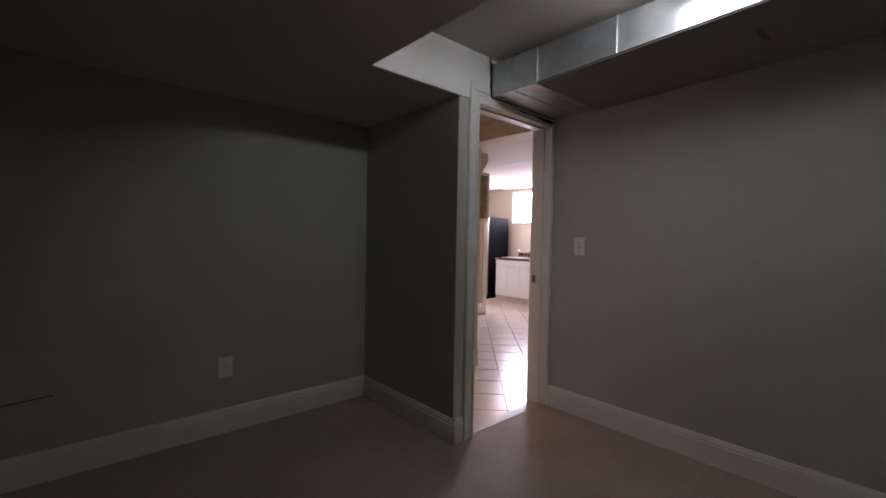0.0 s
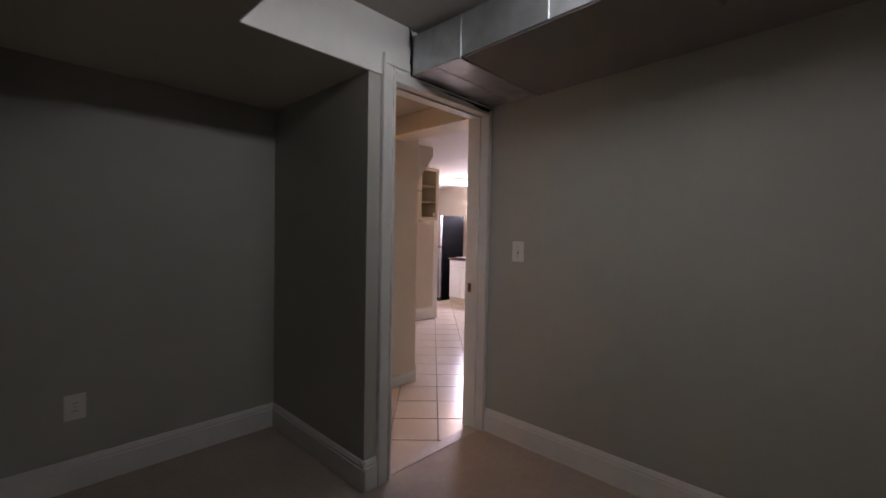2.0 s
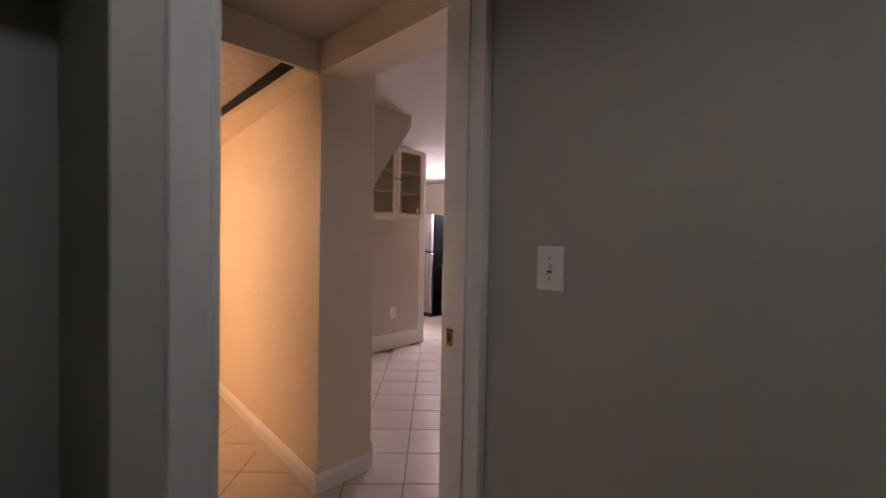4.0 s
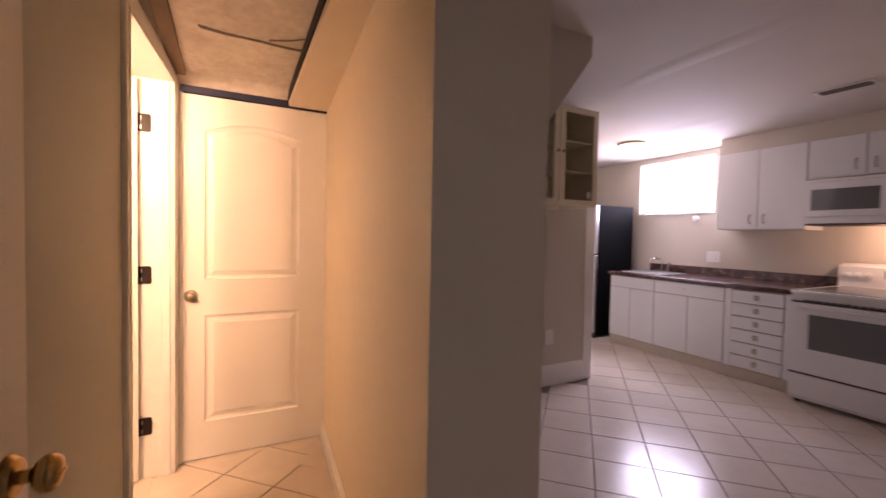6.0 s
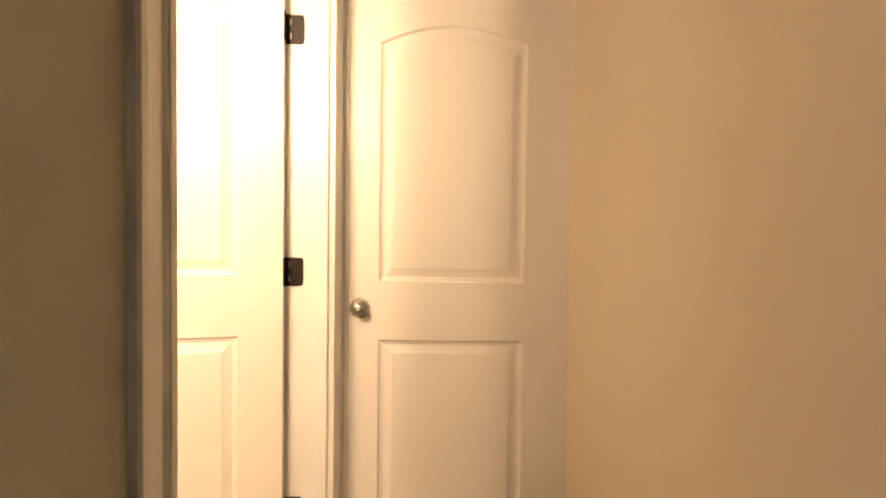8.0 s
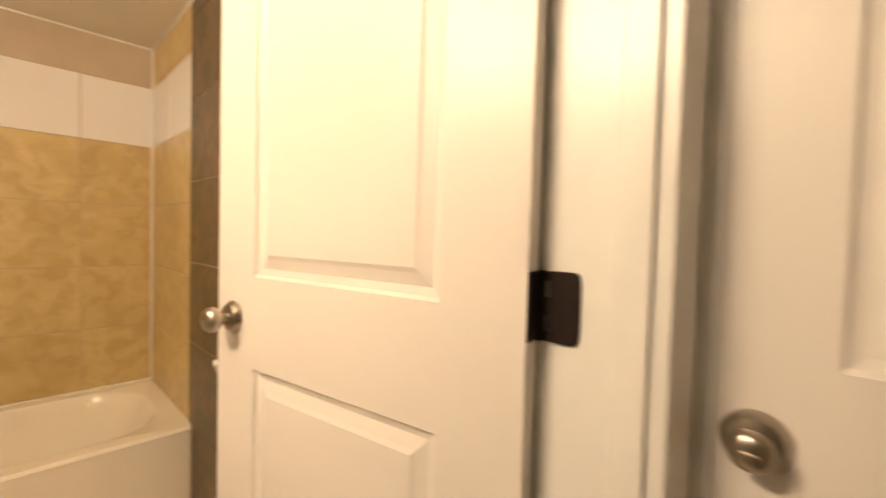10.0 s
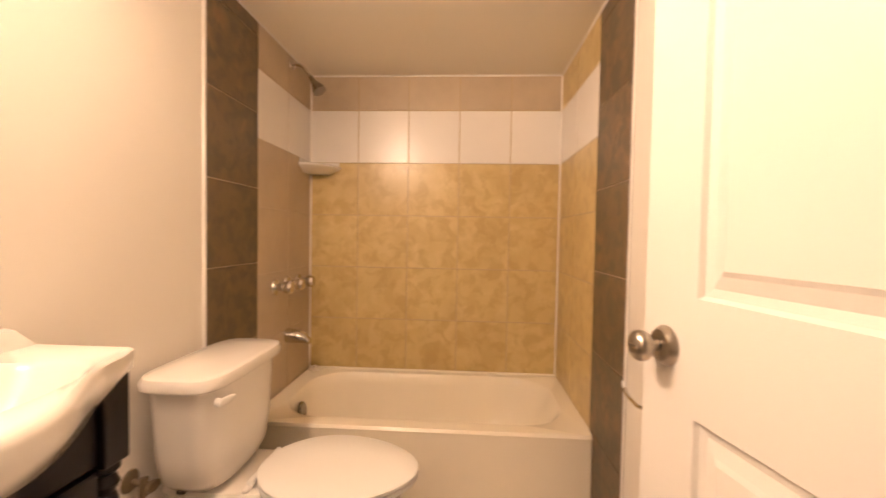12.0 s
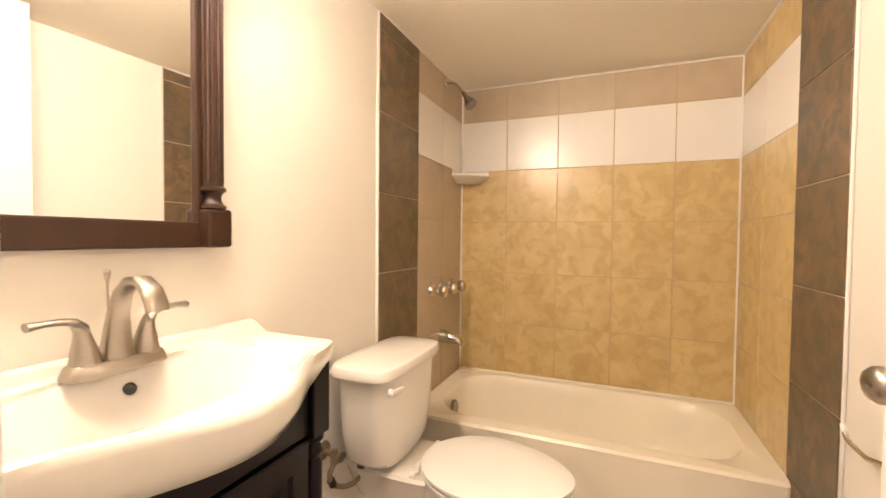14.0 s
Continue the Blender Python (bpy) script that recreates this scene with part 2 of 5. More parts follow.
def oval(cx, cy, rx, ry, z, power=2.0, steps=40):
    out = []
    for i in range(steps):
        a = 2 * math.pi * i / steps
        c, s = math.cos(a), math.sin(a)
        out.append((cx + rx * math.copysign(abs(c) ** (2 / power), c), cy + ry * math.copysign(abs(s) ** (2 / power), s), z))
    return out


def pipe(points, radius, steps=10, bm=None, radii=None):
    """A round pipe along points."""
    pts = [Vector(p) for p in points]
    loops = []
    side = None
    for i, p in enumerate(pts):
        d = (pts[min(i + 1, len(pts) - 1)] - pts[max(i - 1, 0)]).normalized()
        if side is None:
            side = d.orthogonal().normalized()
        side = (side - d * side.dot(d)).normalized()
        up = d.cross(side)
        r = radii[i] if radii else radius
        loops.append([p + (side * math.cos(a) + up * math.sin(a)) * r for a in [2 * math.pi * k / steps for k in range(steps)]])
    return loft(loops, bm)


def sweep_profile(profile, start, end, outward, bm=None):
    """Runs a moulding of (out, up) points from start to end; outward is its direction off the wall."""
    o = Vector(outward)
    a, b = Vector(start), Vector(end)
    up = Vector((0, 0, 1))
    return loft([[a + o * u + up * v for u, v in profile], [b + o * u + up * v for u, v in profile]], bm)


BASE_PROFILE = [(0, 0), (0.016, 0), (0.016, 0.115), (0.012, 0.122), (0.013, 0.130), (0.008, 0.142), (0.004, 0.152), (0, 0.155)]


def baseboard(start, end, outward, label="white moulded baseboard", mat=None, height=1.0):
    prof = [(u, v * height) for u, v in BASE_PROFILE]
    return structure("baseboard", sweep_profile(prof, start, end, outward), mat or TRIM, label)


def casing_bar(a, b, out, wide, width=0.07, thick=0.018, bm=None):
    """A moulded door casing strip from a to b; out: off the wall; wide: across its width."""
    o, w, a, b = Vector(out), Vector(wide), Vector(a), Vector(b)
    prof = [(0, 0), (0, thick * 0.55), (width * 0.12, thick * 0.7), (width * 0.2, thick * 0.45), (width * 0.55, thick * 0.8), (width * 0.8, thick), (width * 0.96, thick), (width, thick * 0.7), (width, 0)]
    return loft([[p + w * u + o * v for u, v in prof] for p in (a, b)], bm)

# ---- bedroom structure ----
HI, LOW = 2.40, 2.108
structure("wall_north", box(-2.3, 2.65, 0, 1.755, 2.92, 2.5), GREIGE, "grey-beige painted bedroom wall, shaded at the top")
structure("wall_return", box(1.755, 1.62, 0, 1.895, 2.92, LOW), GREIGE, "short grey-beige wall beside the bedroom door")
structure("wall_east", box(2.731, -2.5, 0, 2.83, 1.735, 2.5), GREIGE, "grey-beige painted wall with a light switch")
structure("wall_south", box(-2.3, -2.6, 0, 2.83, -2.5, 2.5), GREIGE, "plain grey-beige bedroom wall")
structure("wall_west", box(-2.4, -2.6, 0, -2.3, 2.92, 2.5), GREIGE, "plain grey-beige bedroom wall")
bm = box(1.895, 1.62, 0, 1.90, 1.735, LOW)
box(1.755, 1.62, LOW, 2.731, 1.735, 2.5, bm=bm)
box(2.715, 1.62, 0, 2.731, 1.735, LOW, bm=bm)
structure("wall_door", bm, TRIM, "white painted wall round the bedroom doorway")
bm = prism([(-2.3, -2.5), (1.144, -2.5), (1.144, 1.62), (-2.3, 1.62)], LOW, 2.5)
structure("ceiling_low", bm, LIGHTENED_CEIL, "low dropped bedroom ceiling, paint lightened as if better lit")
structure("ceiling_alcove", box(-2.3, 1.62, LOW, 1.755, 2.65, 2.49), LIGHTENED_CEIL, "low dropped ceiling over the bedroom alcove")
structure("trim_fascia", box(1.144, 1.608, LOW, 2.02, 1.618, HI), TRIM, "white painted drop of the bedroom ceiling")
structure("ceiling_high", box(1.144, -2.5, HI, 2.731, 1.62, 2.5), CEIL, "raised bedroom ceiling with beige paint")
structure("floor_bedroom", box(-2.3, -2.5, -0.05, 2.731, 1.64, 0.004), BED_FLOOR, "worn tan bedroom floor")
structure("floor_alcove", box(-2.3, 1.64, -0.05, 1.755, 2.65, 0.004), BED_FLOOR, "worn tan bedroom floor")
baseboard((-2.3, 2.65, 0.004), (1.755, 2.65, 0.004), (0, -1, 0))
baseboard((1.755, 2.65, 0.004), (1.755, 1.604, 0.004), (-1, 0, 0))
baseboard((1.7415, 1.62, 0.004), (1.85, 1.62, 0.004), (0, -1, 0))
baseboard((2.731, 1.60, 0.004), (2.731, -2.5, 0.004), (-1, 0, 0))

# duct along the bedroom wall
duct = thing("metal_duct", "dull galvanised metal air duct under the ceiling", "duct", (2.02, 1.26, 2.155))
part("duct_section", box(0, 0.004, 0, 0.70, 0.342, 0.205, 0.003), DUCT, duct, "shiny galvanised end section")
def duct_run(x0, x1, y0, y1, drop0, drop1, top):
    return prism([(x0, y0), (x1, y0), (x1, y1), (x0, y1)], [drop0, drop0, drop1, drop1], top)


part("duct_section", duct_run(0.003, 0.70, -0.46, -0.004, 0.022, 0.006, 0.205), DUCT, duct)
part("duct_section", duct_run(0.003, 0.70, -3.7, -0.468, 0.14, 0.022, 0.205), DUCT, duct)
part("drive_cleat", box(-0.006, -0.006, -0.006, 0.70, 0.006, 0.205, 0.002), DUCT, duct)
part("drive_cleat", box(-0.006, -0.470, 0.020, 0.02, -0.458, 0.205, 0.002), DUCT, duct)
# Added sheet over the metal underside; its colour holds the dark reflection.
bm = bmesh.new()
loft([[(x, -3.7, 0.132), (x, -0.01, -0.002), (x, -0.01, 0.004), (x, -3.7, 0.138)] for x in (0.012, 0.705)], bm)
part("soffit_board", bm, DIM_UNDERSIDE, duct, "sheet under the duct, darkened for the metal's dim reflection")
part("cross_fold", box(0.0, 0.165, -0.003, 0.70, 0.170, 0.001), DUCT, duct)
# Thin black sheet that paints in the darkness of the ragged gap.
rough = thing("rough_gap_shade", "ragged near-black sheet for the shaded gap between duct and door casing", "gap", (2.0, 1.606, 2.10))
bm = bmesh.new()
xs = [0.0, 0.02, 0.012, 0.05, 0.12, 0.22, 0.34, 0.45, 0.55, 0.62, 0.72]
top = [(0.30), 0.26, 0.12, 0.062, 0.055, 0.057, 0.05, 0.056, 0.05, 0.058, 0.05]
low = [0.22, 0.10, 0.05, 0.04, 0.032, 0.036, 0.026, 0.03, 0.02, 0.008, 0.012]
loft([[(x, -0.006, a) for x, a in zip(xs, low)], [(x, -0.006, b) for x, b in zip(xs, top)], [(x, 0.003, b) for x, b in zip(xs, top)], [(x, 0.003, a) for x, a in zip(xs, low)]], bm, (False, False), False)
part("torn_edge", bm, SHADE_AND_SCUFF, rough)
bolt = thing("pipe_stub", "small dark pipe end under the duct", "pipe", (2.27, 0.27, 2.10))
part("stub", pipe([(-0.03, 0, 0.075), (0.0, 0, 0.07), (0.035, -0.02, 0.055)], 0.009, 10), CORD, bolt)

# fluorescent batten on the ceiling
batten = thing("fluorescent_batten", "lit twin-tube fluorescent light under the raised ceiling", "lamp", (1.66, 0.42, HI))
part("backplate", box(-0.31, -0.05, -0.025, 0.31, 0.05, 0.0, 0.004), PLASTIC, batten)
for x in (-0.295, 0.295):
    part("end_holder", box(x - 0.012, -0.12, -0.085, x + 0.012, 0.12, -0.02, 0.004), PLASTIC, batten)
for y in (-0.10, 0.10):
    part("tube", pipe([(-0.28, y, -0.068), (0.28, y, -0.068)], 0.013, 12), TUBE_GLOW, batten, "glowing white tube")


def wall_plate(name, label, place, turn, kind):
    """An outlet or switch plate; its face looks along -y before turning."""
    p = thing(name, label, "switch" if kind == "switch" else "outlet")
    p.matrix_world = pose(*place, 0, 0, turn)
    part("plate", box(-0.042, -0.006, -0.064, 0.042, 0, 0.064, 0.003), PLASTIC, p)
    if kind == "switch":
        part("toggle", box(-0.005, -0.016, -0.006, 0.005, -0.005, 0.012, 0.002), PLASTIC, p)
        part("toggle_slot", box(-0.006, -0.0072, -0.013, 0.006, -0.005, 0.013), SLOT, p)
        for z in (-0.03, 0.03):
            part("screw", lathe([(0.003, 0.005), (0.003, 0.0072), (0, 0.0075)], pose(0, 0, z, 90), 8), SLOT, p)
    else:
        for z in (-0.02, 0.02):
            f = part("socket", box(-0.017, -0.009, z - 0.0145, 0.017, -0.005, z + 0.0145, 0.003), PLASTIC, p)
            for x in (-0.006, 0.006):
                part("slot", box(x - 0.0013, -0.0098, z - 0.003, x + 0.0013, -0.0085, z + 0.006), SLOT, f)
        part("screw", lathe([(0.003, 0.005), (0.003, 0.0072), (0, 0.0075)], pose(0, 0, 0, 90), 8), SLOT, p)
    return p


wall_plate("outlet", "white duplex outlet plate on the grey-beige wall", (0.748, 2.65, 0.418), 0, "outlet")
wall_plate("light_switch", "white toggle light switch beside the doorway", (2.731, 1.372, 1.215), -90, "switch")
scuff = thing("wall_scuff", "dark horizontal scuff line on the wall", "mark", (-0.10, 2.648, 0.42))
part("scuff_line", pipe([(-0.25, 0, -0.01), (-0.1, 0, 0.0), (0.06, 0, 0.008)], 0.003, 6), SHADE_AND_SCUFF, scuff)

# bedroom doorway: jamb, stop and casing
def door_frame(name, label, parts):
    f = tagged(new(name), label, "door frame", kind="structure")
    for n, bm in parts:
        part(n, bm, TRIM, f)
    return f


door_frame("door_frame_bedroom", "white painted bedroom door frame with moulded casing", [
    ("jamb", box(1.90, 1.60, 0, 1.915, 1.76, 2.095, 0.002)),
    ("jamb", box(2.695, 1.60, 0, 2.715, 1.772, 2.095, 0.002)),
    ("head", box(1.90, 1.60, 2.095, 2.715, 1.76, 2.115, 0.002)),
    ("stop", box(1.915, 1.66, 0, 1.926, 1.70, 2.095, 0.002)),
    ("stop", box(2.684, 1.66, 0, 2.695, 1.70, 2.095, 0.002)),
    ("stop", box(1.926, 1.66, 2.084, 2.684, 1.70, 2.095, 0.002)),
    ("casing", casing_bar((1.915, 1.62, 0), (1.915, 1.62, 2.20), (0, -1, 0), (-1, 0, 0), 0.085, 0.024)),
    ("casing", box(2.70, 1.597, 0, 2.731, 1.62, 2.13, 0.005)),
    ("casing", casing_bar((1.915, 1.62, 2.105), (2.715, 1.62, 2.105), (0, -1, 0), (0, 0, 1), 0.045, 0.022)),
    ("casing_end", box(1.832, 1.594, 2.165, 1.995, 1.62, 2.22, 0.005)),
    ("casing", casing_bar((2.715, 1.735, 0), (2.715, 1.735, 2.1), (0, 1, 0), (1, 0, 0), 0.07, 0.018)),
])
strike = thing("strike_plate", "brass strike plate let into the door jamb", "strike plate", (2.695, 1.732, 0.955))
part("plate", box(-0.003, -0.014, -0.03, 0.001, 0.014, 0.03, 0.001), BRASS, strike)
part("hole", box(-0.004, -0.006, -0.012, -0.002, 0.006, 0.012), SLOT, strike)
saddle = structure("threshold", prism([(1.915, 1.63), (2.695, 1.63), (2.695, 1.70), (1.915, 1.70)], 0, [0.006, 0.006, 0.010, 0.010]), STONE_SILL, "thin worn stone threshold at the bedroom doorway")

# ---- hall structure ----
# Darker GREIGE instead of CREAM puts the hall's shade into these two walls.
structure("wall_hall_entry", box(1.895, 1.735, 0, 1.94, 2.70, 2.5), GREIGE, "hall wall behind the open bedroom door, darkened to grey-beige for shade")
bm = box(1.895, 2.70, 0, 1.985, 2.92, 2.5)
box(1.945, 2.92, 0, 1.985, 3.60, 2.5, bm=bm)
structure("wall_hall_west", bm, GREIGE, "hall wall beside the bathroom door, darkened to grey-beige for shade")
bm = prism([(1.945, 3.60), (1.985, 3.60), (2.04, 4.355), (1.90, 4.355)], 2.045, 2.5)
box(1.90, 4.355, 0, 2.04, 4.56, 2.5, bm=bm)
structure("wall_hall_west_door", bm, CREAM, "cream hall wall over the bathroom door")
structure("wall_stair", prism([(2.712, 2.64), (3.04, 2.64), (3.04, 4.53), (2.84, 4.53)], 0, 2.5), CREAM, "cream wall end between hall and kitchen")
structure("wall_hall_north", box(1.985, 4.47, 0, 3.04, 4.58, 2.5), CREAM, "cream wall behind the hall door")
structure("ceiling_entry", box(1.94, 1.735, 2.25, 2.91, 2.66, 2.5), CEIL, "painted ceiling inside the hall entry")
structure("ceiling_hall", prism([(1.985, 2.66), (2.66, 2.66), (2.66, 4.33), (1.985, 4.33)], [2.19, 2.19, 2.095, 2.095], 2.5), PLASTER, "rough trowelled hall ceiling")
structure("ceiling_hall_end", prism([(2.06, 4.33), (2.66, 4.33), (2.66, 4.41), (2.06, 4.41)], [2.0945, 2.0945, 2.046, 2.046], 2.5), PLASTER, "rough drooping plaster edge over the hall door")
# Solid dark blue block filling the space above the door.
structure("trim_gap", box(2.04, 4.414, 2.010, 2.84, 4.468, 2.5), DARK_BLUE, "dark blue strip over the hall door")
# Strip coloured dark to stand for the shaded recess behind the casing.
structure("trim_ledge", prism([(2.04, 2.70), (2.10, 2.70), (2.10, 4.40), (2.04, 4.40)], [2.16, 2.16, 2.075, 2.075], [2.20, 2.20, 2.11, 2.11]), SHADED_WOOD, "wooden strip along the hall ceiling, darkened for the shaded recess")
structure("trim_soffit", prism([(2.612, 2.66), (2.80, 2.66), (2.84, 4.42), (2.612, 4.42)], [2.095, 2.095, 2.015, 2.015], 2.5), CREAM, "cream painted soffit along the hall")
# Solid strip whose black stands for shade between soffit and plaster.
structure("trim_shadow_gap", prism([(2.603, 2.67), (2.6115, 2.67), (2.6115, 4.40), (2.603, 4.40)], [2.125, 2.125, 2.045, 2.045], 2.3), SHADE_AND_SCUFF, "near-black strip for the shade in the gap beside the hall soffit")
structure("trim_header", box(1.985, 2.642, 2.10, 2.703, 2.659, 2.5), CREAM, "cream painted header at the hall end of the entry")
structure("trim_beam", box(2.705, 1.735, 2.105, 2.91, 2.64, 2.5), CREAM, "cream painted beam between hall and kitchen")
baseboard((2.829, 4.43, 0), (2.708, 2.64, 0), (-1, 0, 0), mat=TRIM, height=0.6)
baseboard((2.693, 2.64, 0), (3.04, 2.64, 0), (0, -1, 0), mat=TRIM, height=0.6)
baseboard((3.04, 2.64, 0), (3.04, 4.53, 0), (1, 0, 0), mat=TRIM)
cord = thing("hanging_wire", "loose wire hanging from the hall ceiling", "wire", (2.29, 3.79, 2.104))
part("wire", pipe([(-0.10, -0.01, 0.0), (0.0, 0.005, -0.004), (0.12, 0.02, 0.0), (0.22, 0.025, -0.002), (0.36, 0.04, 0.005)], 0.0045, 6), CORD, cord)
part("wire", pipe([(-0.095, 0.0, -0.002), (0.0, 0.015, -0.004), (0.12, 0.03, 0.002), (0.22, 0.036, 0.0), (0.36, 0.05, 0.005)], 0.0035, 6), CORD, cord)
part("wire", pipe([(0.17, 0.02, 0.012), (0.25, -0.02, 0.012), (0.335, -0.05, 0.03)], 0.004, 6), CORD, cord)

door_frame("door_frame_bathroom", "white painted bathroom door frame", [
    ("jamb", box(1.94, 3.60, 0, 2.0, 3.615, 2.035, 0.002)),
    ("jamb", box(1.885, 4.335, 0, 2.0535, 4.355, 2.035, 0.002)),
    ("head", prism([(1.94, 3.60), (2.0, 3.60), (2.055, 4.355), (1.885, 4.355)], 2.025, 2.045)),
    ("stop", box(1.994, 4.327, 0, 2.034, 4.3345, 2.025, 0.004)),
    ("casing", casing_bar((1.985, 3.605, 0), (1.985, 3.605, 2.10), (1, 0, 0), (0, -1, 0), 0.07, 0.018)),
    ("casing", casing_bar((2.04, 4.340, 0), (2.04, 4.340, 2.10), (1, 0, 0), (0, 1, 0), 0.068, 0.020)),
    ("casing", casing_bar((1.985, 3.605, 2.035), (2.04, 4.345, 2.035), (1, 0, 0), (0, 0, 1), 0.07, 0.018)),
])
door_frame("door_frame_hall", "white painted frame of the hall door", [
    ("jamb", box(2.066, 4.418, 0, 2.0788, 4.47, 2.03, 0.003)),
    ("casing", box(2.04, 4.410, 0, 2.068, 4.47, 2.08, 0.005)),
])


# ---- panelled doors ----
def panel_loop(x0, x1, z0, z1, rise, inset, depth):
    x0, x1, z0, z1 = x0 + inset, x1 - inset, z0 + inset, z1 - inset
    pts = [(x0, depth, z0), (x1, depth, z0)]
    k = 12 if rise else 1
    for i in range(k + 1):
        u = i / k
        pts.append((x1 + (x0 - x1) * u, depth, z1 + rise * (1 - (2 * u - 1) ** 2)))
    return pts


def door_leaf(width, height, left=0.105, right=0.105, thick=0.035, rail=(0.80, 1.0)):
    """A two-panel moulded door leaf from x = 0 to width, its faces at y = 0 and y = thick."""
    bm = bmesh.new()
    panels = [(left, width - right, 0.205, rail[0], 0.0), (left, width - right, rail[1], height - 0.19, 0.06)]
    for y, sign in ((0.0, 1), (thick, -1)):
        edges = []
        outer = [bm.verts.new(p) for p in ((0, y, 0), (width, y, 0), (width, y, height), (0, y, height))]
        edges += [bm.edges.new((outer[i], outer[(i + 1) % 4])) for i in range(4)]
        for p in panels:
            rings = [[bm.verts.new(q) for q in panel_loop(*p, i, y + sign * d)] for i, d in ((0, 0), (0.005, 0.008), (0.018, 0.011), (0.038, 0.005), (0.046, 0.001))]
            k = len(rings[0])
            edges += [bm.edges.new((rings[0][i], rings[0][(i + 1) % k])) for i in range(k)]
            for r, q in zip(rings, rings[1:]):
                for i in range(k):
                    bm.faces.new((r[i], r[(i + 1) % k], q[(i + 1) % k], q[i]))
            bm.faces.new(rings[-1])
        bmesh.ops.triangle_fill(bm, use_beauty=True, use_dissolve=False, edges=edges)
    bm.verts.ensure_lookup_table()
    for a, b in (((0, 0), (width, 0)), ((width, 0), (width, height)), ((width, height), (0, height)), ((0, height), (0, 0))):
        bm.faces.new([bm.verts.new((q[0], yy, q[1])) for q, yy in ((a, 0), (b, 0), (b, thick), (a, thick))])
    bmesh.ops.remove_doubles(bm, verts=bm.verts, dist=0.0001)
    return bm


def knob_set(parent, x, z, y, sign, mat, privacy=False, size=1.0, reach=1.0):
    """A round door knob standing off the face at y, towards sign."""
    m = pose(x, y, z, 90 if sign < 0 else -90, 0, 0)
    part("rosette", lathe([(0.0, 0), (0.034, 0), (0.034, 0.003), (0.0265, 0.0125), (0.016, 0.0145), (0.0, 0.0145)], m), mat, parent, smooth=True)
    m = m @ Matrix.Diagonal((size, size, reach, 1))
    k = part("knob", lathe([(0.011, 0.012), (0.011, 0.030), (0.015, 0.034), (0.024, 0.038), (0.029, 0.046), (0.029, 0.056), (0.024, 0.064), (0.014, 0.068), (0.0, 0.068)], m), mat, parent, smooth=True)
    if privacy:
        part("turn_button", box(x - 0.008, y + sign * 0.066 * reach, z - 0.002, x + 0.008, y + sign * (0.066 * reach + 0.006), z + 0.002, 0.001), mat, k)


hall_door = thing("hall_door", "closed white two-panel door with arched top", "door", (2.0792, 4.425, 0.006))
part("leaf", door_leaf(0.7528, 1.999, 0.1028, 0.155), DOOR_WHITE, hall_door)
knob_set(hall_door, 0.039, 0.910, 0.0, -1, NICKEL, True, 0.74, 0.66)

bath_door = thing("bathroom_door", "open white two-panel bathroom door with nickel knob", "door")
bath_door.matrix_world = Matrix.Translation((1.897, 4.331, 0.015)) @ Matrix.Rotation(radians(190), 4, "Z")
leaf = part("leaf", door_leaf(0.711, 2.0, 0.13, 0.13, rail=(0.835, 1.022)), DOOR_WHITE, bath_door)
knob_set(bath_door, 0.651, 0.933, 0.035, 1, NICKEL, True, 0.88, 0.9)
knob_set(bath_door, 0.651, 0.933, 0.0, -1, NICKEL, False, 0.88, 0.9)
part("latch_plate", box(0.7105, 0.006, 0.88, 0.7125, 0.029, 0.97, 0.0005), NICKEL, bath_door)

bed_door = thing("bedroom_door", "open white bedroom door with an aged brass knob", "door")
bed_door.matrix_world = Matrix.Translation((1.985, 1.845, 0.015)) @ Matrix.Rotation(radians(86.5), 4, "Z")
part("leaf", door_leaf(0.81, 2.0), DOOR_WHITE, bed_door)
knob_set(bed_door, 0.75, 0.898, 0.0, -1, BRASS, True, 0.9, 0.92)

# dark bronze hinges on the bathroom door: a plate on the leaf's edge, a knuckle and a plate on the jamb
turn = bath_door.matrix_world.inverted()
for z in (0.257, 1.03, 1.79):
    h = part("hinge_plate", box(-0.0025, 0.004, z - 0.044, 0.001, 0.034, z + 0.044, 0.001), BRONZE, bath_door, "dark bronze hinge plate")
    part("knuckle", pipe([(-0.005, 0.0, z - 0.045), (-0.005, 0.0, z + 0.045)], 0.006, 10), BRONZE, h)
    ring = oval(1.929, z + 0.015, 0.025, 0.045, 0.0, 7.0, 40)
    j = part("jamb_plate", loft([[(x, y, q) for x, q, _ in ring] for y in (4.331, 4.336)]), BRONZE, bath_door, "dark bronze hinge plate")
    j.matrix_parent_inverse = turn
    for dz in (-0.022, 0.022):
        s = part("screw_slot", box(1.909, 4.3300, z + 0.015 + dz - 0.010, 1.914, 4.3312, z + 0.015 + dz + 0.010), NICKEL, j)

# ---- bathroom structure ----
BX0, BX1, BY0, BY1, BZ = -0.41, 1.90, 2.92, 4.375, 2.035
structure("wall_bath_north", box(BX0 - 0.1, BY1, 0, BX1, BY1 + 0.1, 2.5), BATH_WALL, "warm white bathroom wall")
structure("wall_bath_back", box(BX0 - 0.1, BY0, 0, BX0, BY1, 2.5), BATH_WALL, "tiled wall behind the bathtub")
structure("wall_bath_south", box(BX0, 2.92, 0, 1.942, 2.9215, BZ), BATH_WALL, "warm white bathroom wall behind vanity and toilet")
structure("wall_bath_east", box(1.942, 2.92, 0, 1.945, 3.598, BZ), BATH_WALL, "warm white bathroom wall beside the door")
structure("ceiling_bath", box(BX0, BY0, BZ, 1.944, BY1, 2.5), BATH_CEIL, "warm white bathroom ceiling")
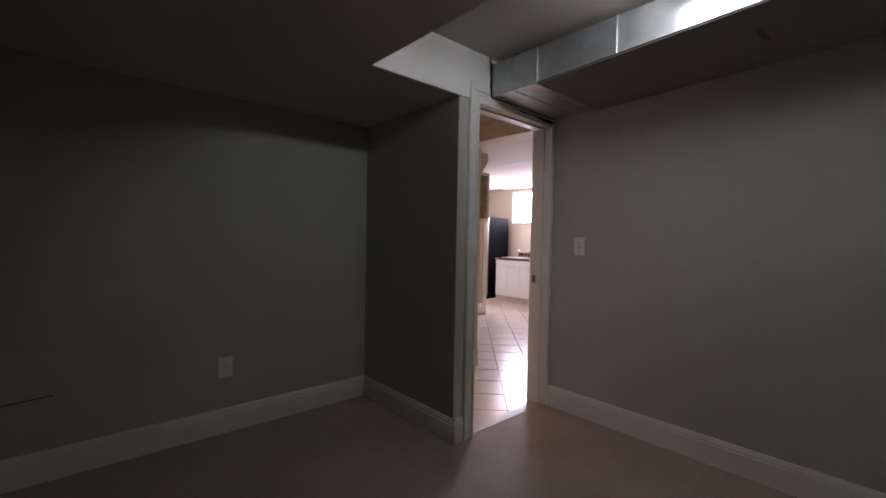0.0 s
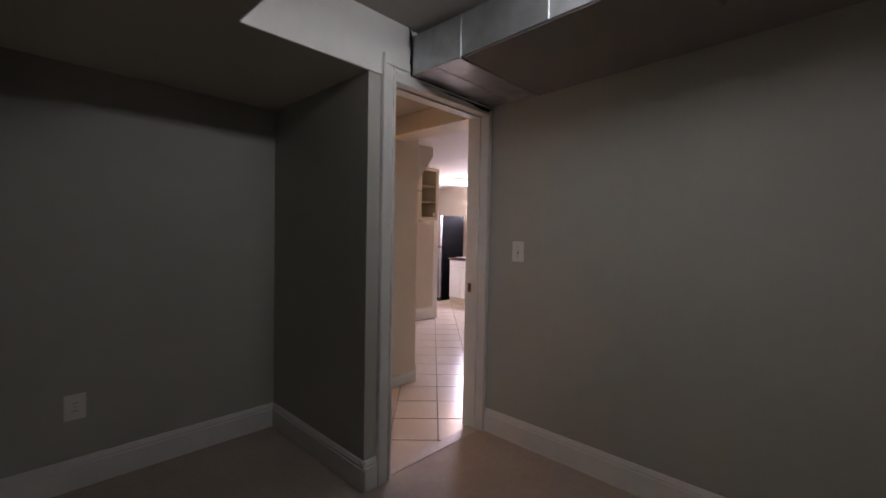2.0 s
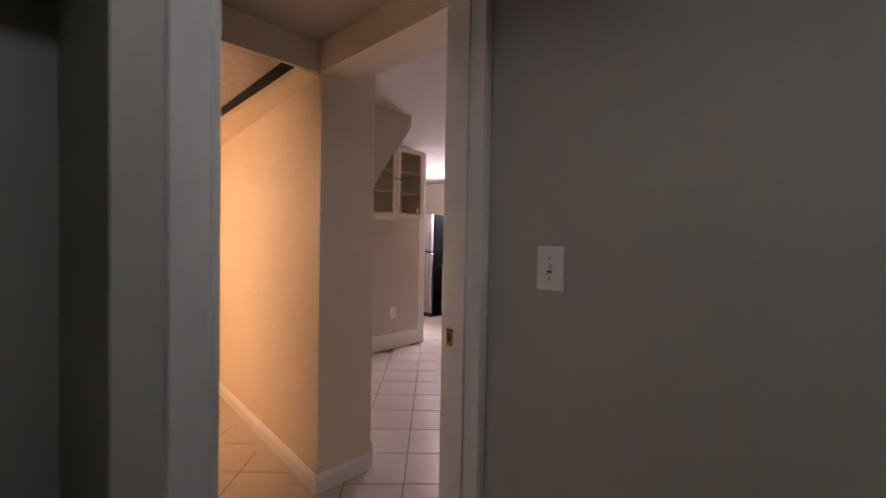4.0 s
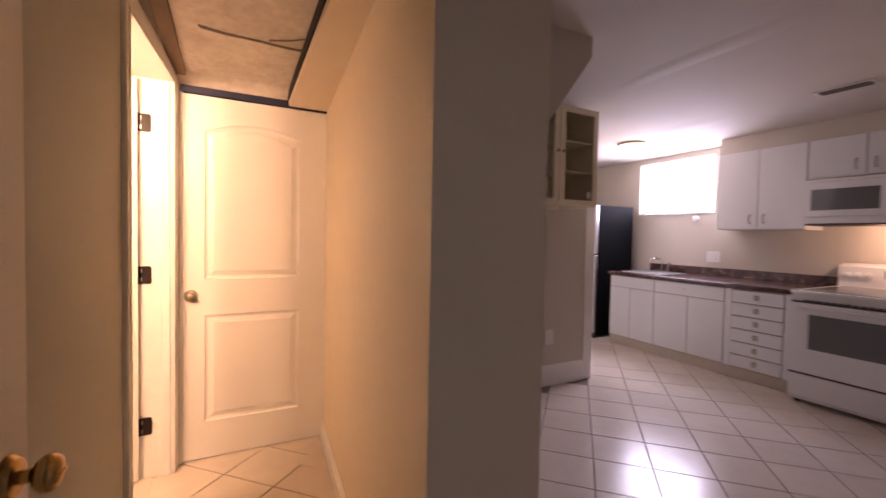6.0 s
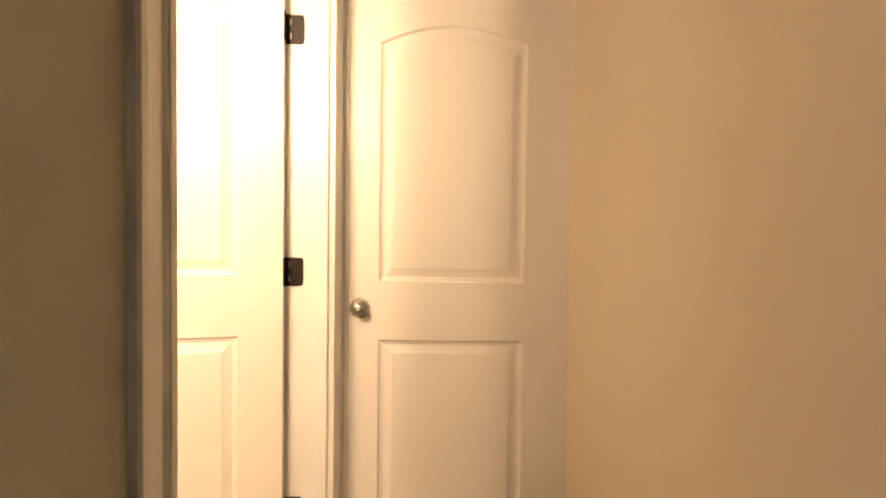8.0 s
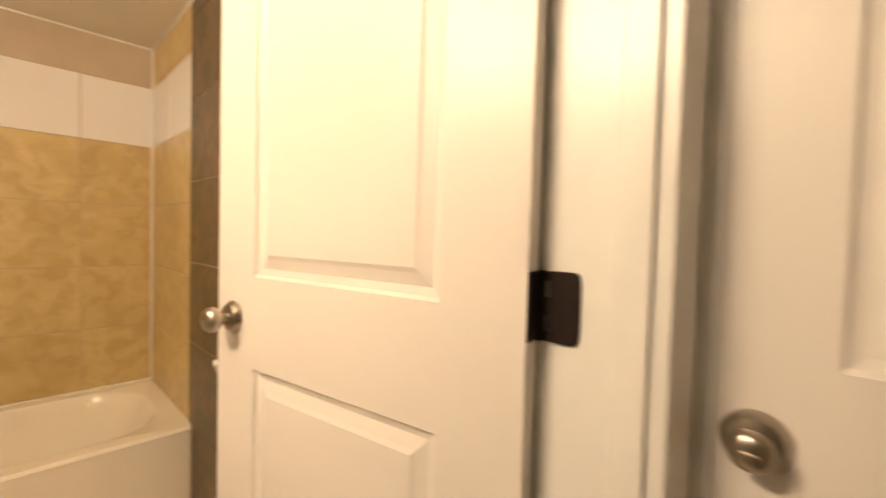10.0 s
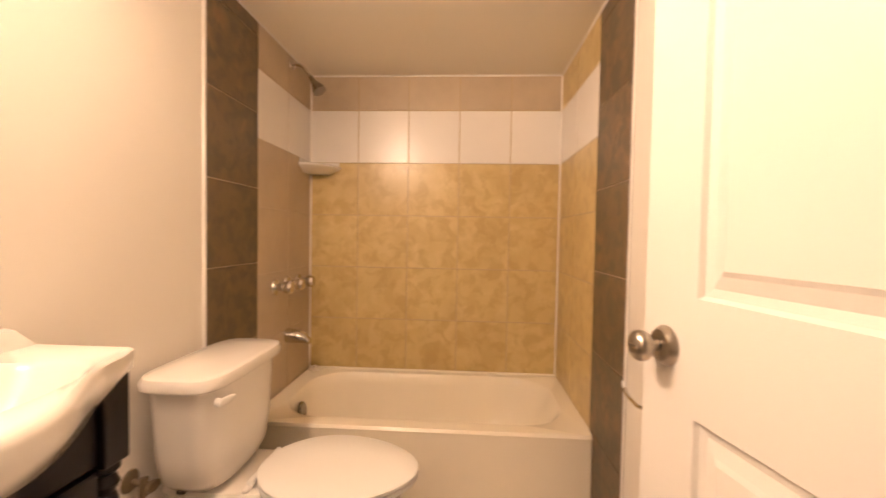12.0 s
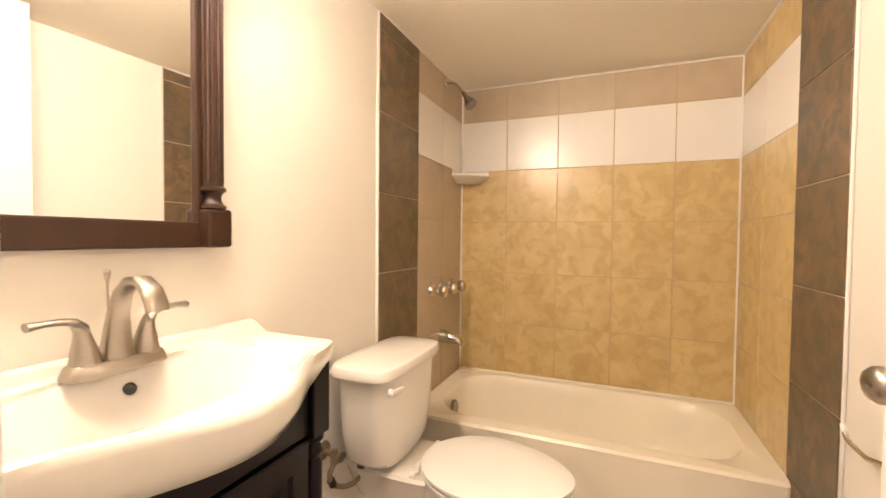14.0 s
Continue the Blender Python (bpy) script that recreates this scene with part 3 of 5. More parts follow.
structure("floor_bath", box(BX0, BY0, -0.05, 1.96, BY1, 0.003), FLOOR_TILE, "cream tiled bathroom floor")
baseboard((0.58, 2.9215, 0.003), (1.90, 2.9215, 0.003), (0, 1, 0))
baseboard((0.61, BY1, 0.003), (1.90, BY1, 0.003), (0, -1, 0))

# caulk lines round the tiles
caulk = tagged(new("trim_caulk"), "white caulk lines round the tub tiles", "trim", kind="structure")
for a, b, r in (((BX0 + 0.012, BY0 + 0.012, 0.335), (BX0 + 0.012, BY0 + 0.012, BZ), 0.006), ((BX0 + 0.012, BY1 - 0.012, 0.335), (BX0 + 0.012, BY1 - 0.012, BZ), 0.006),
                ((BX0 + 0.012, BY0, BZ - 0.003), (BX0 + 0.012, BY1, BZ - 0.003), 0.005), ((BX0, BY1 - 0.012, BZ - 0.003), (0.60, BY1 - 0.012, BZ - 0.003), 0.005),
                ((BX0, BY0 + 0.012, BZ - 0.003), (0.57, BY0 + 0.012, BZ - 0.003), 0.004), ((0.576, BY0 + 0.006, 0.16), (0.576, BY0 + 0.005, BZ), 0.006),
                ((0.608, BY1 - 0.006, 0.16), (0.608, BY1 - 0.005, BZ), 0.005), ((BX0 + 0.014, BY0 + 0.01, 0.338), (BX0 + 0.014, BY1 - 0.01, 0.338), 0.007)):
    part("caulk_bead", pipe([a, b], r, 6), CAULK, caulk)

# ---- bathtub ----
tub = thing("bathtub", "cream enamelled bathtub with rounded apron front", "bathtub", (-0.40, 2.93, 0.0))
L, W, R = 1.44, 0.715, 0.335
bm = bmesh.new()


def rim_rect(x0, y0, x1, y1, z, r, n=10):
    out = []
    for cx, cy, a0 in ((x1 - r, y1 - r, 0), (x0 + r, y1 - r, 90), (x0 + r, y0 + r, 180), (x1 - r, y0 + r, 270)):
        for i in range(n + 1):
            a = radians(a0 + 90 * i / n)
            out.append((cx + r * math.cos(a), cy + r * math.sin(a), z))
    return out


loft([rim_rect(0, 0, W, L, 0.0, 0.02), rim_rect(0, 0, W, L, R - 0.03, 0.02), rim_rect(0, 0, W + 0.005, L, R - 0.012, 0.025), rim_rect(0.004, 0.004, W - 0.003, L - 0.004, R, 0.03),
      rim_rect(0.045, 0.085, W - 0.075, L - 0.075, R - 0.002, 0.20), rim_rect(0.053, 0.093, W - 0.085, L - 0.085, R - 0.012, 0.20), rim_rect(0.062, 0.10, W - 0.098, L - 0.11, R - 0.06, 0.20), rim_rect(0.085, 0.12, W - 0.12, L - 0.20, 0.11, 0.19), rim_rect(0.105, 0.145, W - 0.145, L - 0.25, 0.07, 0.17), rim_rect(0.15, 0.19, W - 0.19, L - 0.32, 0.055, 0.13)], bm)
part("tub_shell", bm, ENAMEL, tub, smooth=True)
part("wall_flange", box(0.0, 0.0, R, 0.012, L, R + 0.012, 0.004), ENAMEL, tub)
part("overflow_plate", lathe([(0, 0), (0.042, 0.0), (0.042, 0.010), (0.036, 0.016), (0.012, 0.018), (0, 0.015)], pose(0.40, 0.112, 0.252, -83)), DARK_CHROME, tub, smooth=True)
part("drain", lathe([(0, 0), (0.03, 0.0), (0.028, 0.006), (0, 0.006)], pose(0.36, 0.27, 0.056)), CHROME, tub, smooth=True)
stopper = thing("tub_stopper", "cream rubber bath stopper on the tub rim", "stopper", (-0.365, 2.975, 0.334))
part("disc", lathe([(0, 0), (0.032, 0), (0.034, 0.008), (0.028, 0.016), (0.010, 0.018), (0.010, 0.026), (0, 0.027)]), ENAMEL, stopper, smooth=True)

# ---- shower fittings ----
shower = thing("shower", "dark chrome shower head on a bent arm", "shower head", (-0.13, 2.932, 1.99))
shower.scale = (1.15, 0.88, 0.95)
part("wall_flange", lathe([(0, 0), (0.026, 0), (0.022, 0.008), (0.010, 0.012), (0, 0.012)], pose(0, 0, 0, -90)), CHROME, shower, smooth=True)
part("arm", pipe([(0, 0, 0), (0, 0.04, 0.0), (0, 0.07, -0.015), (0, 0.12, -0.075)], 0.0085), CHROME, shower, smooth=True)
part("rose", lathe([(0.012, 0.0), (0.014, 0.03), (0.024, 0.05), (0.038, 0.085), (0.038, 0.095), (0.0, 0.095)], pose(0, 0.112, -0.065, -145)), DARK_CHROME, shower, smooth=True)
valves = thing("shower_valves", "row of chrome shower taps on the tile", "tap", (-0.09, 2.932, 0.866))
for dx in (0.12, 0.0, -0.12):
    part("escutcheon", lathe([(0, 0), (0.032, 0), (0.030, 0.006), (0.016, 0.012), (0.014, 0.035), (0, 0.035)], pose(dx, 0, 0, -90)), CHROME, valves, smooth=True)
    valves.scale = (1.15, 1.25, 1.2)
    h = part("tap_handle", lathe([(0, 0.03), (0.016, 0.03), (0.025, 0.042), (0.027, 0.058), (0.021, 0.068), (0, 0.072)], pose(dx, 0, 0, -90), 8), CHROME, valves)
spout = thing("tub_spout", "polished chrome tub spout", "tap", (-0.09, 2.932, 0.60))
spout.scale = (1.25, 0.95, 1.35)
part("spout_body", loft([[(x * 0.030, 0.0, z * 0.028) for x, z in [(math.cos(a), math.sin(a)) for a in [k * math.pi / 8 for k in range(16)]]],
                         [(x * 0.027, 0.06, -0.002 + z * 0.025) for x, z in [(math.cos(a), math.sin(a)) for a in [k * math.pi / 8 for k in range(16)]]],
                         [(x * 0.022, 0.105, -0.008 + z * 0.018) for x, z in [(math.cos(a), math.sin(a)) for a in [k * math.pi / 8 for k in range(16)]]],
                         [(x * 0.018, 0.125 + 0.004 * z, -0.022 + z * 0.010) for x, z in [(math.cos(a), math.sin(a)) for a in [k * math.pi / 8 for k in range(16)]]]]), CHROME, spout, smooth=True)
shelf = thing("corner_soap_shelf", "white ceramic corner soap shelf", "shelf", (BX0 + 0.012, BY0 + 0.012, 1.50))
q = [(0, 0)] + [(0.17 * math.cos(radians(a)), 0.17 * math.sin(radians(a))) for a in range(0, 91, 9)]
q2 = [(0, 0)] + [(0.13 * math.cos(radians(a)), 0.13 * math.sin(radians(a))) for a in range(0, 91, 9)]
part("tray", loft([[(x * 0.85, y * 0.85, -0.036) for x, y in q2], [(x, y, -0.005) for x, y in q], [(x, y, 0.0) for x, y in q]]), PORCELAIN, shelf, smooth=True)
part("lip", pipe([(x, y, 0.004) for x, y in q[1:]], 0.008, 8), PORCELAIN, shelf, smooth=True)
part("back_rim", box(0.0, 0.0, 0.0, 0.17, 0.008, 0.035, 0.003), PORCELAIN, shelf)
part("back_rim", box(0.0, 0.008, 0.0, 0.008, 0.17, 0.035, 0.003), PORCELAIN, shelf)
holder = thing("paper_holder", "bent chrome wire paper holder beside the tile border", "paper holder", (0.98, 4.375, 0.72))
part("wall_bracket", lathe([(0, 0), (0.022, 0), (0.020, 0.008), (0.010, 0.012), (0, 0.012)], pose(0, 0, 0, 90), 16), CHROME, holder, smooth=True)
w = part("wire", pipe([(0, -0.01, 0), (0, -0.06, -0.004), (-0.01, -0.073, -0.009), (-0.04, -0.075, -0.016), (-0.10, -0.075, -0.033), (-0.165, -0.075, -0.031), (-0.185, -0.075, -0.026), (-0.195, -0.075, -0.015)], 0.0055, 8), CHROME, holder, smooth=True)
part("wire_tip", pipe([(-0.195, -0.075, -0.017), (-0.202, -0.075, 0.0)], 0.0065, 8), PLASTIC, w, "white plastic tip")

# ---- toilet ----
toilet = thing("toilet", "white porcelain toilet with closed lid", "toilet", (0.72, 2.935, 0.003))


def rrect(cx, cy, hx, hy, z, power=5.0):
    return oval(cx, cy, hx, hy, z, power, 48)


part("tank", loft([rrect(0, 0.115, 0.1048, 0.06, 0.378, 3.2), rrect(0, 0.115, 0.1572, 0.085, 0.388, 3.4), rrect(0, 0.115, 0.1887, 0.096, 0.42, 3.6), rrect(0, 0.115, 0.2001, 0.102, 0.50, 3.8), rrect(0, 0.115, 0.2154, 0.106, 0.691, 4)]), PORCELAIN, toilet, smooth=True).location = (-0.012, 0.012, -0.006)
part("tank_lid", loft([rrect(0, 0.118, 0.2211, 0.110, 0.692, 4.6), rrect(0, 0.118, 0.2373, 0.121, 0.700, 4.6), rrect(0, 0.118, 0.2392, 0.123, 0.716, 4.6), rrect(0, 0.118, 0.2316, 0.116, 0.731, 4.6), rrect(0, 0.118, 0.2097, 0.10, 0.737, 4.6)]), PORCELAIN, toilet, smooth=True).location = (-0.012, 0.012, -0.006)
fl = part("flush_lever", lathe([(0, 0), (0.012, 0), (0.012, 0.010), (0, 0.012)], pose(0.178, 0.220, 0.650, -90), 12), PLASTIC, toilet)
part("lever_arm", loft([[(x, 0.236 + 0.005 * math.cos(2 * math.pi * q / 12), z + r * math.sin(2 * math.pi * q / 12)) for q in range(12)] for x, z, r in ((0.194, 0.650, 0.006), (0.184, 0.650, 0.011), (0.160, 0.649, 0.012), (0.135, 0.648, 0.009), (0.118, 0.649, 0.003))]), PLASTIC, fl, smooth=True)
fl.location = (-0.004, 0.012, 0.006)


def egg(cy, hx, front, back, z, steps=48):
    out = []
    for i in range(steps):
        a = 2 * math.pi * i / steps
        s = math.sin(a)
        out.append((hx * math.cos(a) * (1 - 0.10 * max(s, 0) ** 2), cy + s * (front if s > 0 else back), z))
    return out


part("bowl", loft([egg(0.36, 0.125, 0.20, 0.23, 0.0), egg(0.36, 0.12, 0.19, 0.23, 0.03), egg(0.38, 0.105, 0.17, 0.18, 0.12), egg(0.42, 0.12, 0.19, 0.17, 0.22), egg(0.47, 0.165, 0.245, 0.20, 0.312), egg(0.485, 0.178, 0.262, 0.21, 0.357), egg(0.485, 0.18, 0.264, 0.21, 0.372)]), PORCELAIN, toilet, smooth=True)
part("bowl_deck", loft([rrect(0, 0.19, 0.10, 0.14, 0.25), rrect(0, 0.19, 0.12, 0.17, 0.322), rrect(0, 0.19, 0.132, 0.18, 0.358), rrect(0, 0.19, 0.126, 0.175, 0.369)]), PORCELAIN, toilet, smooth=True)
part("seat", loft([egg(0.49, 0.178, 0.265, 0.20, 0.374), egg(0.49, 0.191, 0.279, 0.210, 0.380), egg(0.49, 0.191, 0.279, 0.210, 0.388), egg(0.49, 0.180, 0.266, 0.20, 0.392)]), PLASTIC, toilet, smooth=True).location.z = -0.010
part("lid", loft([egg(0.49, 0.185, 0.275, 0.205, 0.394), egg(0.49, 0.193, 0.282, 0.212, 0.400), egg(0.49, 0.193, 0.282, 0.212, 0.408), egg(0.49, 0.178, 0.262, 0.195, 0.416), egg(0.49, 0.10, 0.15, 0.11, 0.419)]), PLASTIC, toilet, smooth=True).location.z = -0.010
for x in (-0.075, 0.075):
    part("lid_hinge", pipe([(x - 0.022, 0.285, 0.394), (x + 0.022, 0.285, 0.394)], 0.011, 10), PLASTIC, toilet, smooth=True).location.z = -0.010
part("seat_bolt", box(0.088, 0.272, 0.365, 0.122, 0.290, 0.378, 0.005), CAULK, toilet, "small pale seat bolt")
part("bolt_cap", lathe([(0.014, 0.0), (0.014, 0.012), (0.008, 0.02), (0, 0.021)], pose(0.10, 0.33, 0.03)), PLASTIC, toilet)
supply = thing("water_supply", "tarnished stop valve with a braided toilet hose", "pipe", (0.90, 2.9215, 0.43))
part("wall_flange", lathe([(0, 0), (0.032, 0), (0.030, 0.004), (0.012, 0.010), (0, 0.010)], pose(0, 0, 0, -90), 20), RUBBER_HOSE, supply)
part("stub_pipe", pipe([(0, 0.0, 0), (0, 0.045, -0.008)], 0.009), RUBBER_HOSE, supply, smooth=True)
part("valve_body", pipe([(0, 0.042, 0.012), (0.006, 0.046, -0.035)], 0.012), RUBBER_HOSE, supply, smooth=True)
ring = oval(0, 0, 0.024, 0.015, 0, 2.0, 20)
part("valve_handle", loft([[pose(-0.004, 0.058, -0.012, -90) @ Vector((x, y, z)) for x, y, _ in ring] for z in (0.0, 0.012)]), RUBBER_HOSE, supply)
part("hose", pipe([(0.006, 0.046, -0.03), (0.026, 0.045, -0.055), (0.022, 0.044, -0.085), (-0.005, 0.046, -0.112), (-0.035, 0.06, -0.128), (-0.056, 0.078, -0.125), (-0.066, 0.095, -0.108), (-0.064, 0.106, -0.085)], 0.0085), RUBBER_HOSE, supply, smooth=True)
part("hose_collar", pipe([(0.020, 0.044, -0.078), (0.008, 0.045, -0.102)], 0.013, 8), BRONZE, supply)
part("hose_nut", pipe([(-0.064, 0.106, -0.085), (-0.063, 0.110, -0.062)], 0.014, 8), PLASTIC, supply)
part("hose_washer", pipe([(-0.063, 0.110, -0.062), (-0.063, 0.111, -0.045)], 0.018, 12), SLOT, supply)

# ---- vanity ----
van = thing("vanity_cabinet", "near-black vanity cabinet with turned corner posts", "cabinet", (1.515, 2.9215, 0.003))


def bow(x, k=1.0):
    u = min(abs(x) / 0.31, 1.0)
    return 0.125 * k * (0.5 + 0.5 * math.cos(math.pi * u))


part("carcass", box(-0.31, 0.0, 0.09, 0.31, 0.20, 0.79), BLACK_WOOD, van)
part("plinth", box(-0.295, 0.0, 0.0, 0.295, 0.17, 0.09), BLACK_WOOD, van)
for x in (-0.318, 0.318):
    part("corner_block", box(x - 0.030, 0.17, 0.655, x + 0.030, 0.230, 0.838, 0.004), BLACK_WOOD, van)
    part("turned_post", lathe([(0.022, 0.66), (0.028, 0.652), (0.028, 0.642), (0.018, 0.632), (0.027, 0.612), (0.018, 0.595), (0.024, 0.58), (0.024, 0.24), (0.018, 0.22), (0.028, 0.20), (0.028, 0.18)], pose(x, 0.200, 0), 18), BLACK_WOOD, van, smooth=True)
    part("foot_block", box(x - 0.030, 0.17, 0.0, x + 0.030, 0.230, 0.18, 0.004), BLACK_WOOD, van)
part("drawer_rail", box(-0.286, 0.20, 0.665, 0.286, 0.215, 0.785, 0.004), BLACK_WOOD, van)


def panel_door(x0, x1, z0, z1, y):
    bm = bmesh.new()
    rings = [[(x0 + i, y + d, z0 + i), (x1 - i, y + d, z0 + i), (x1 - i, y + d, z1 - i), (x0 + i, y + d, z1 - i)] for i, d in ((0, 0), (0, 0.016), (0.004, 0.02), (0.055, 0.02), (0.062, 0.010), (0.072, 0.010), (0.10, 0.018))]
    return loft(rings, bm)


for x0, x1 in ((-0.285, -0.003), (0.003, 0.285)):
    d = part("cabinet_door", panel_door(x0, x1, 0.105, 0.655, 0.20), BLACK_WOOD, van)
    part("door_knob", lathe([(0.006, 0), (0.006, 0.012), (0.014, 0.018), (0.014, 0.024), (0, 0.028)], pose(-0.03 if x0 < -0.1 else 0.03, 0.22, 0.56, -90), 12), NICKEL, d)

sink = thing("vanity_sink_top", "glossy white bowed sink top on the vanity", "sink", (1.515, 2.9235, 0.79))
bm = bmesh.new()


def sink_ring(hx, side, k, z, back=0.0):
    """The outline of the top, point for point round the bowl's middle."""
    out = []
    for i in range(64):
        a = 2 * math.pi * i / 64
        dx, dy = math.cos(a), math.sin(a)
        lo, hi = 0.0, 1.0
        for _ in range(24):
            m = (lo + hi) / 2
            x, y = dx * m, 0.165 + dy * m
            if abs(x) <= hx and back <= y <= side + bow(x, k):
                lo = m
            else:
                hi = m
        out.append((dx * lo, 0.165 + dy * lo, z))
    return out


def lifted(ring):
    """Raises the ledge that carries the faucet behind the bowl."""
    out = []
    for x, y, z in ring:
        back_part = min(max((0.12 - y) / 0.05, 0.0), 1.0)
        mid_part = min(max((0.29 - abs(x)) / 0.12, 0.0), 1.0)
        out.append((x, y, z + 0.022 * back_part * mid_part * mid_part * (3 - 2 * mid_part)))
    return out


def thinned(ring):
    """Draws the apron up to a thin slab towards both ends of the top."""
    out = []
    for x, y, z in ring:
        e = min(max((abs(x) - 0.17) / 0.16, 0.0), 1.0)
        out.append((x, y, z + (0.051 + 0.06 * z - z) * e * e * (3 - 2 * e)))
    return out


loft([thinned(sink_ring(0.30, 0.19, 0.25, -0.055, 0.01)), thinned(sink_ring(0.325, 0.21, 0.55, -0.03, 0.005)), thinned(sink_ring(0.345, 0.245, 0.85, 0.0)), thinned(sink_ring(0.35, 0.255, 1.0, 0.04)), sink_ring(0.352, 0.258, 1.03, 0.075), lifted(sink_ring(0.35, 0.256, 1.0, 0.090)), lifted(sink_ring(0.343, 0.249, 0.97, 0.096)),
      lifted(oval(0, 0.188, 0.265, 0.122, 0.0935, 2.4, 64)), lifted(oval(0, 0.188, 0.25, 0.112, 0.083, 2.4, 64)), oval(0, 0.185, 0.20, 0.09, 0.02, 2.3, 64), oval(0, 0.18, 0.10, 0.05, -0.03, 2, 64), oval(0, 0.18, 0.03, 0.02, -0.035, 2, 64)], bm)
part("basin", bm, PORCELAIN, sink, smooth=True)
part("splash",
     loft([[(-0.345, 0, 0.09), (-0.345, 0.034, 0.09), (-0.345, 0.026, 0.094), (-0.345, 0.0, 0.096)], [(-0.32, 0, 0.09), (-0.32, 0.034, 0.09), (-0.31, 0.020, 0.132), (-0.31, 0, 0.136)], [(0.31, 0, 0.09), (0.31, 0.034, 0.09), (0.30, 0.020, 0.132), (0.30, 0, 0.136)], [(0.345, 0, 0.09), (0.345, 0.034, 0.09), (0.345, 0.026, 0.094), (0.345, 0, 0.096)]]), PORCELAIN, sink, smooth=True)
part("overflow_hole", lathe([(0, 0), (0.011, 0), (0.011, 0.003), (0.006, 0.004), (0, 0.002)], pose(0.03, 0.0845, 0.077, -62), 16), SLOT, sink, "dark overflow hole")
part("drain_ring", lathe([(0, 0), (0.025, 0), (0.022, 0.004), (0, 0.003)], pose(0, 0.18, -0.034)), NICKEL, sink, smooth=True)

tap = thing("basin_faucet", "brushed nickel two-handle basin faucet", "faucet", (1.56, 3.000, 0.9065))
part("deck_plate", loft([oval(0, 0, 0.096, 0.031, 0.0, 3.2), oval(0, 0, 0.096, 0.031, 0.004, 3.2), oval(0, 0, 0.090, 0.027, 0.020, 3.2), oval(0, 0, 0.086, 0.024, 0.024, 3.2)]), NICKEL, tap, smooth=True)
path = [(0.0, 0.022, 0.030, 0.024), (0.0, 0.06, 0.024, 0.019), (0.005, 0.105, 0.0185, 0.015), (0.02, 0.143, 0.017, 0.012), (0.045, 0.165, 0.018, 0.010), (0.073, 0.168, 0.0195, 0.009), (0.097, 0.153, 0.021, 0.0085), (0.110, 0.130, 0.022, 0.0085), (0.113, 0.116, 0.022, 0.008)]
rings = []
for k, (y, z, w, t) in enumerate(path):
    y0, z0 = path[max(k - 1, 0)][:2]
    y1, z1 = path[min(k + 1, len(path) - 1)][:2]
    n = math.hypot(y1 - y0, z1 - z0)
    ny, nz = (z1 - z0) / n, -(y1 - y0) / n
    ring = []
    for q in range(20):
        u = 2 * math.pi * q / 20
        cu = math.copysign(abs(math.cos(u)) ** 0.7, math.cos(u))
        su = math.copysign(abs(math.sin(u)) ** 0.7, math.sin(u))
        ring.append((w * cu, y + ny * t * su, z + nz * t * su))
    rings.append(ring)
part("spout", loft(rings), NICKEL, tap, smooth=True)
for s in (-1, 1):
    bell = []
    for z, x, r in ((0.020, 0.056, 0.026), (0.026, 0.056, 0.026), (0.045, 0.057, 0.022), (0.065, 0.059, 0.016), (0.08, 0.062, 0.013), (0.091, 0.068, 0.012)):
        bell.append([(x * s + r * math.cos(2 * math.pi * q / 18), r * math.sin(2 * math.pi * q / 18), z) for q in range(18)])
    h = part("handle", loft(bell), NICKEL, tap, smooth=True)
    lev = []
    for x, z, w, t in ((0.056, 0.084, 0.012, 0.010), (0.072, 0.098, 0.012, 0.008), (0.095, 0.103, 0.010, 0.006), (0.12, 0.104, 0.010, 0.0055), (0.147, 0.102, 0.012, 0.0075)):
        lev.append([(x * s, 0.004 + w * math.cos(2 * math.pi * q / 14), z + t * math.sin(2 * math.pi * q / 14)) for q in range(14)])
    part("lever", loft(lev), NICKEL, h, smooth=True)
tap.scale = (0.84, 0.96, 0.94)
part("lift_rod", pipe([(0, -0.02, 0.02), (0, -0.026, 0.16)], 0.0025, 6), NICKEL, tap)
part("rod_pull", lathe([(0.003, 0.0), (0.008, 0.022), (0.006, 0.025), (0, 0.026)], pose(0, -0.026, 0.158), 4), NICKEL, tap)

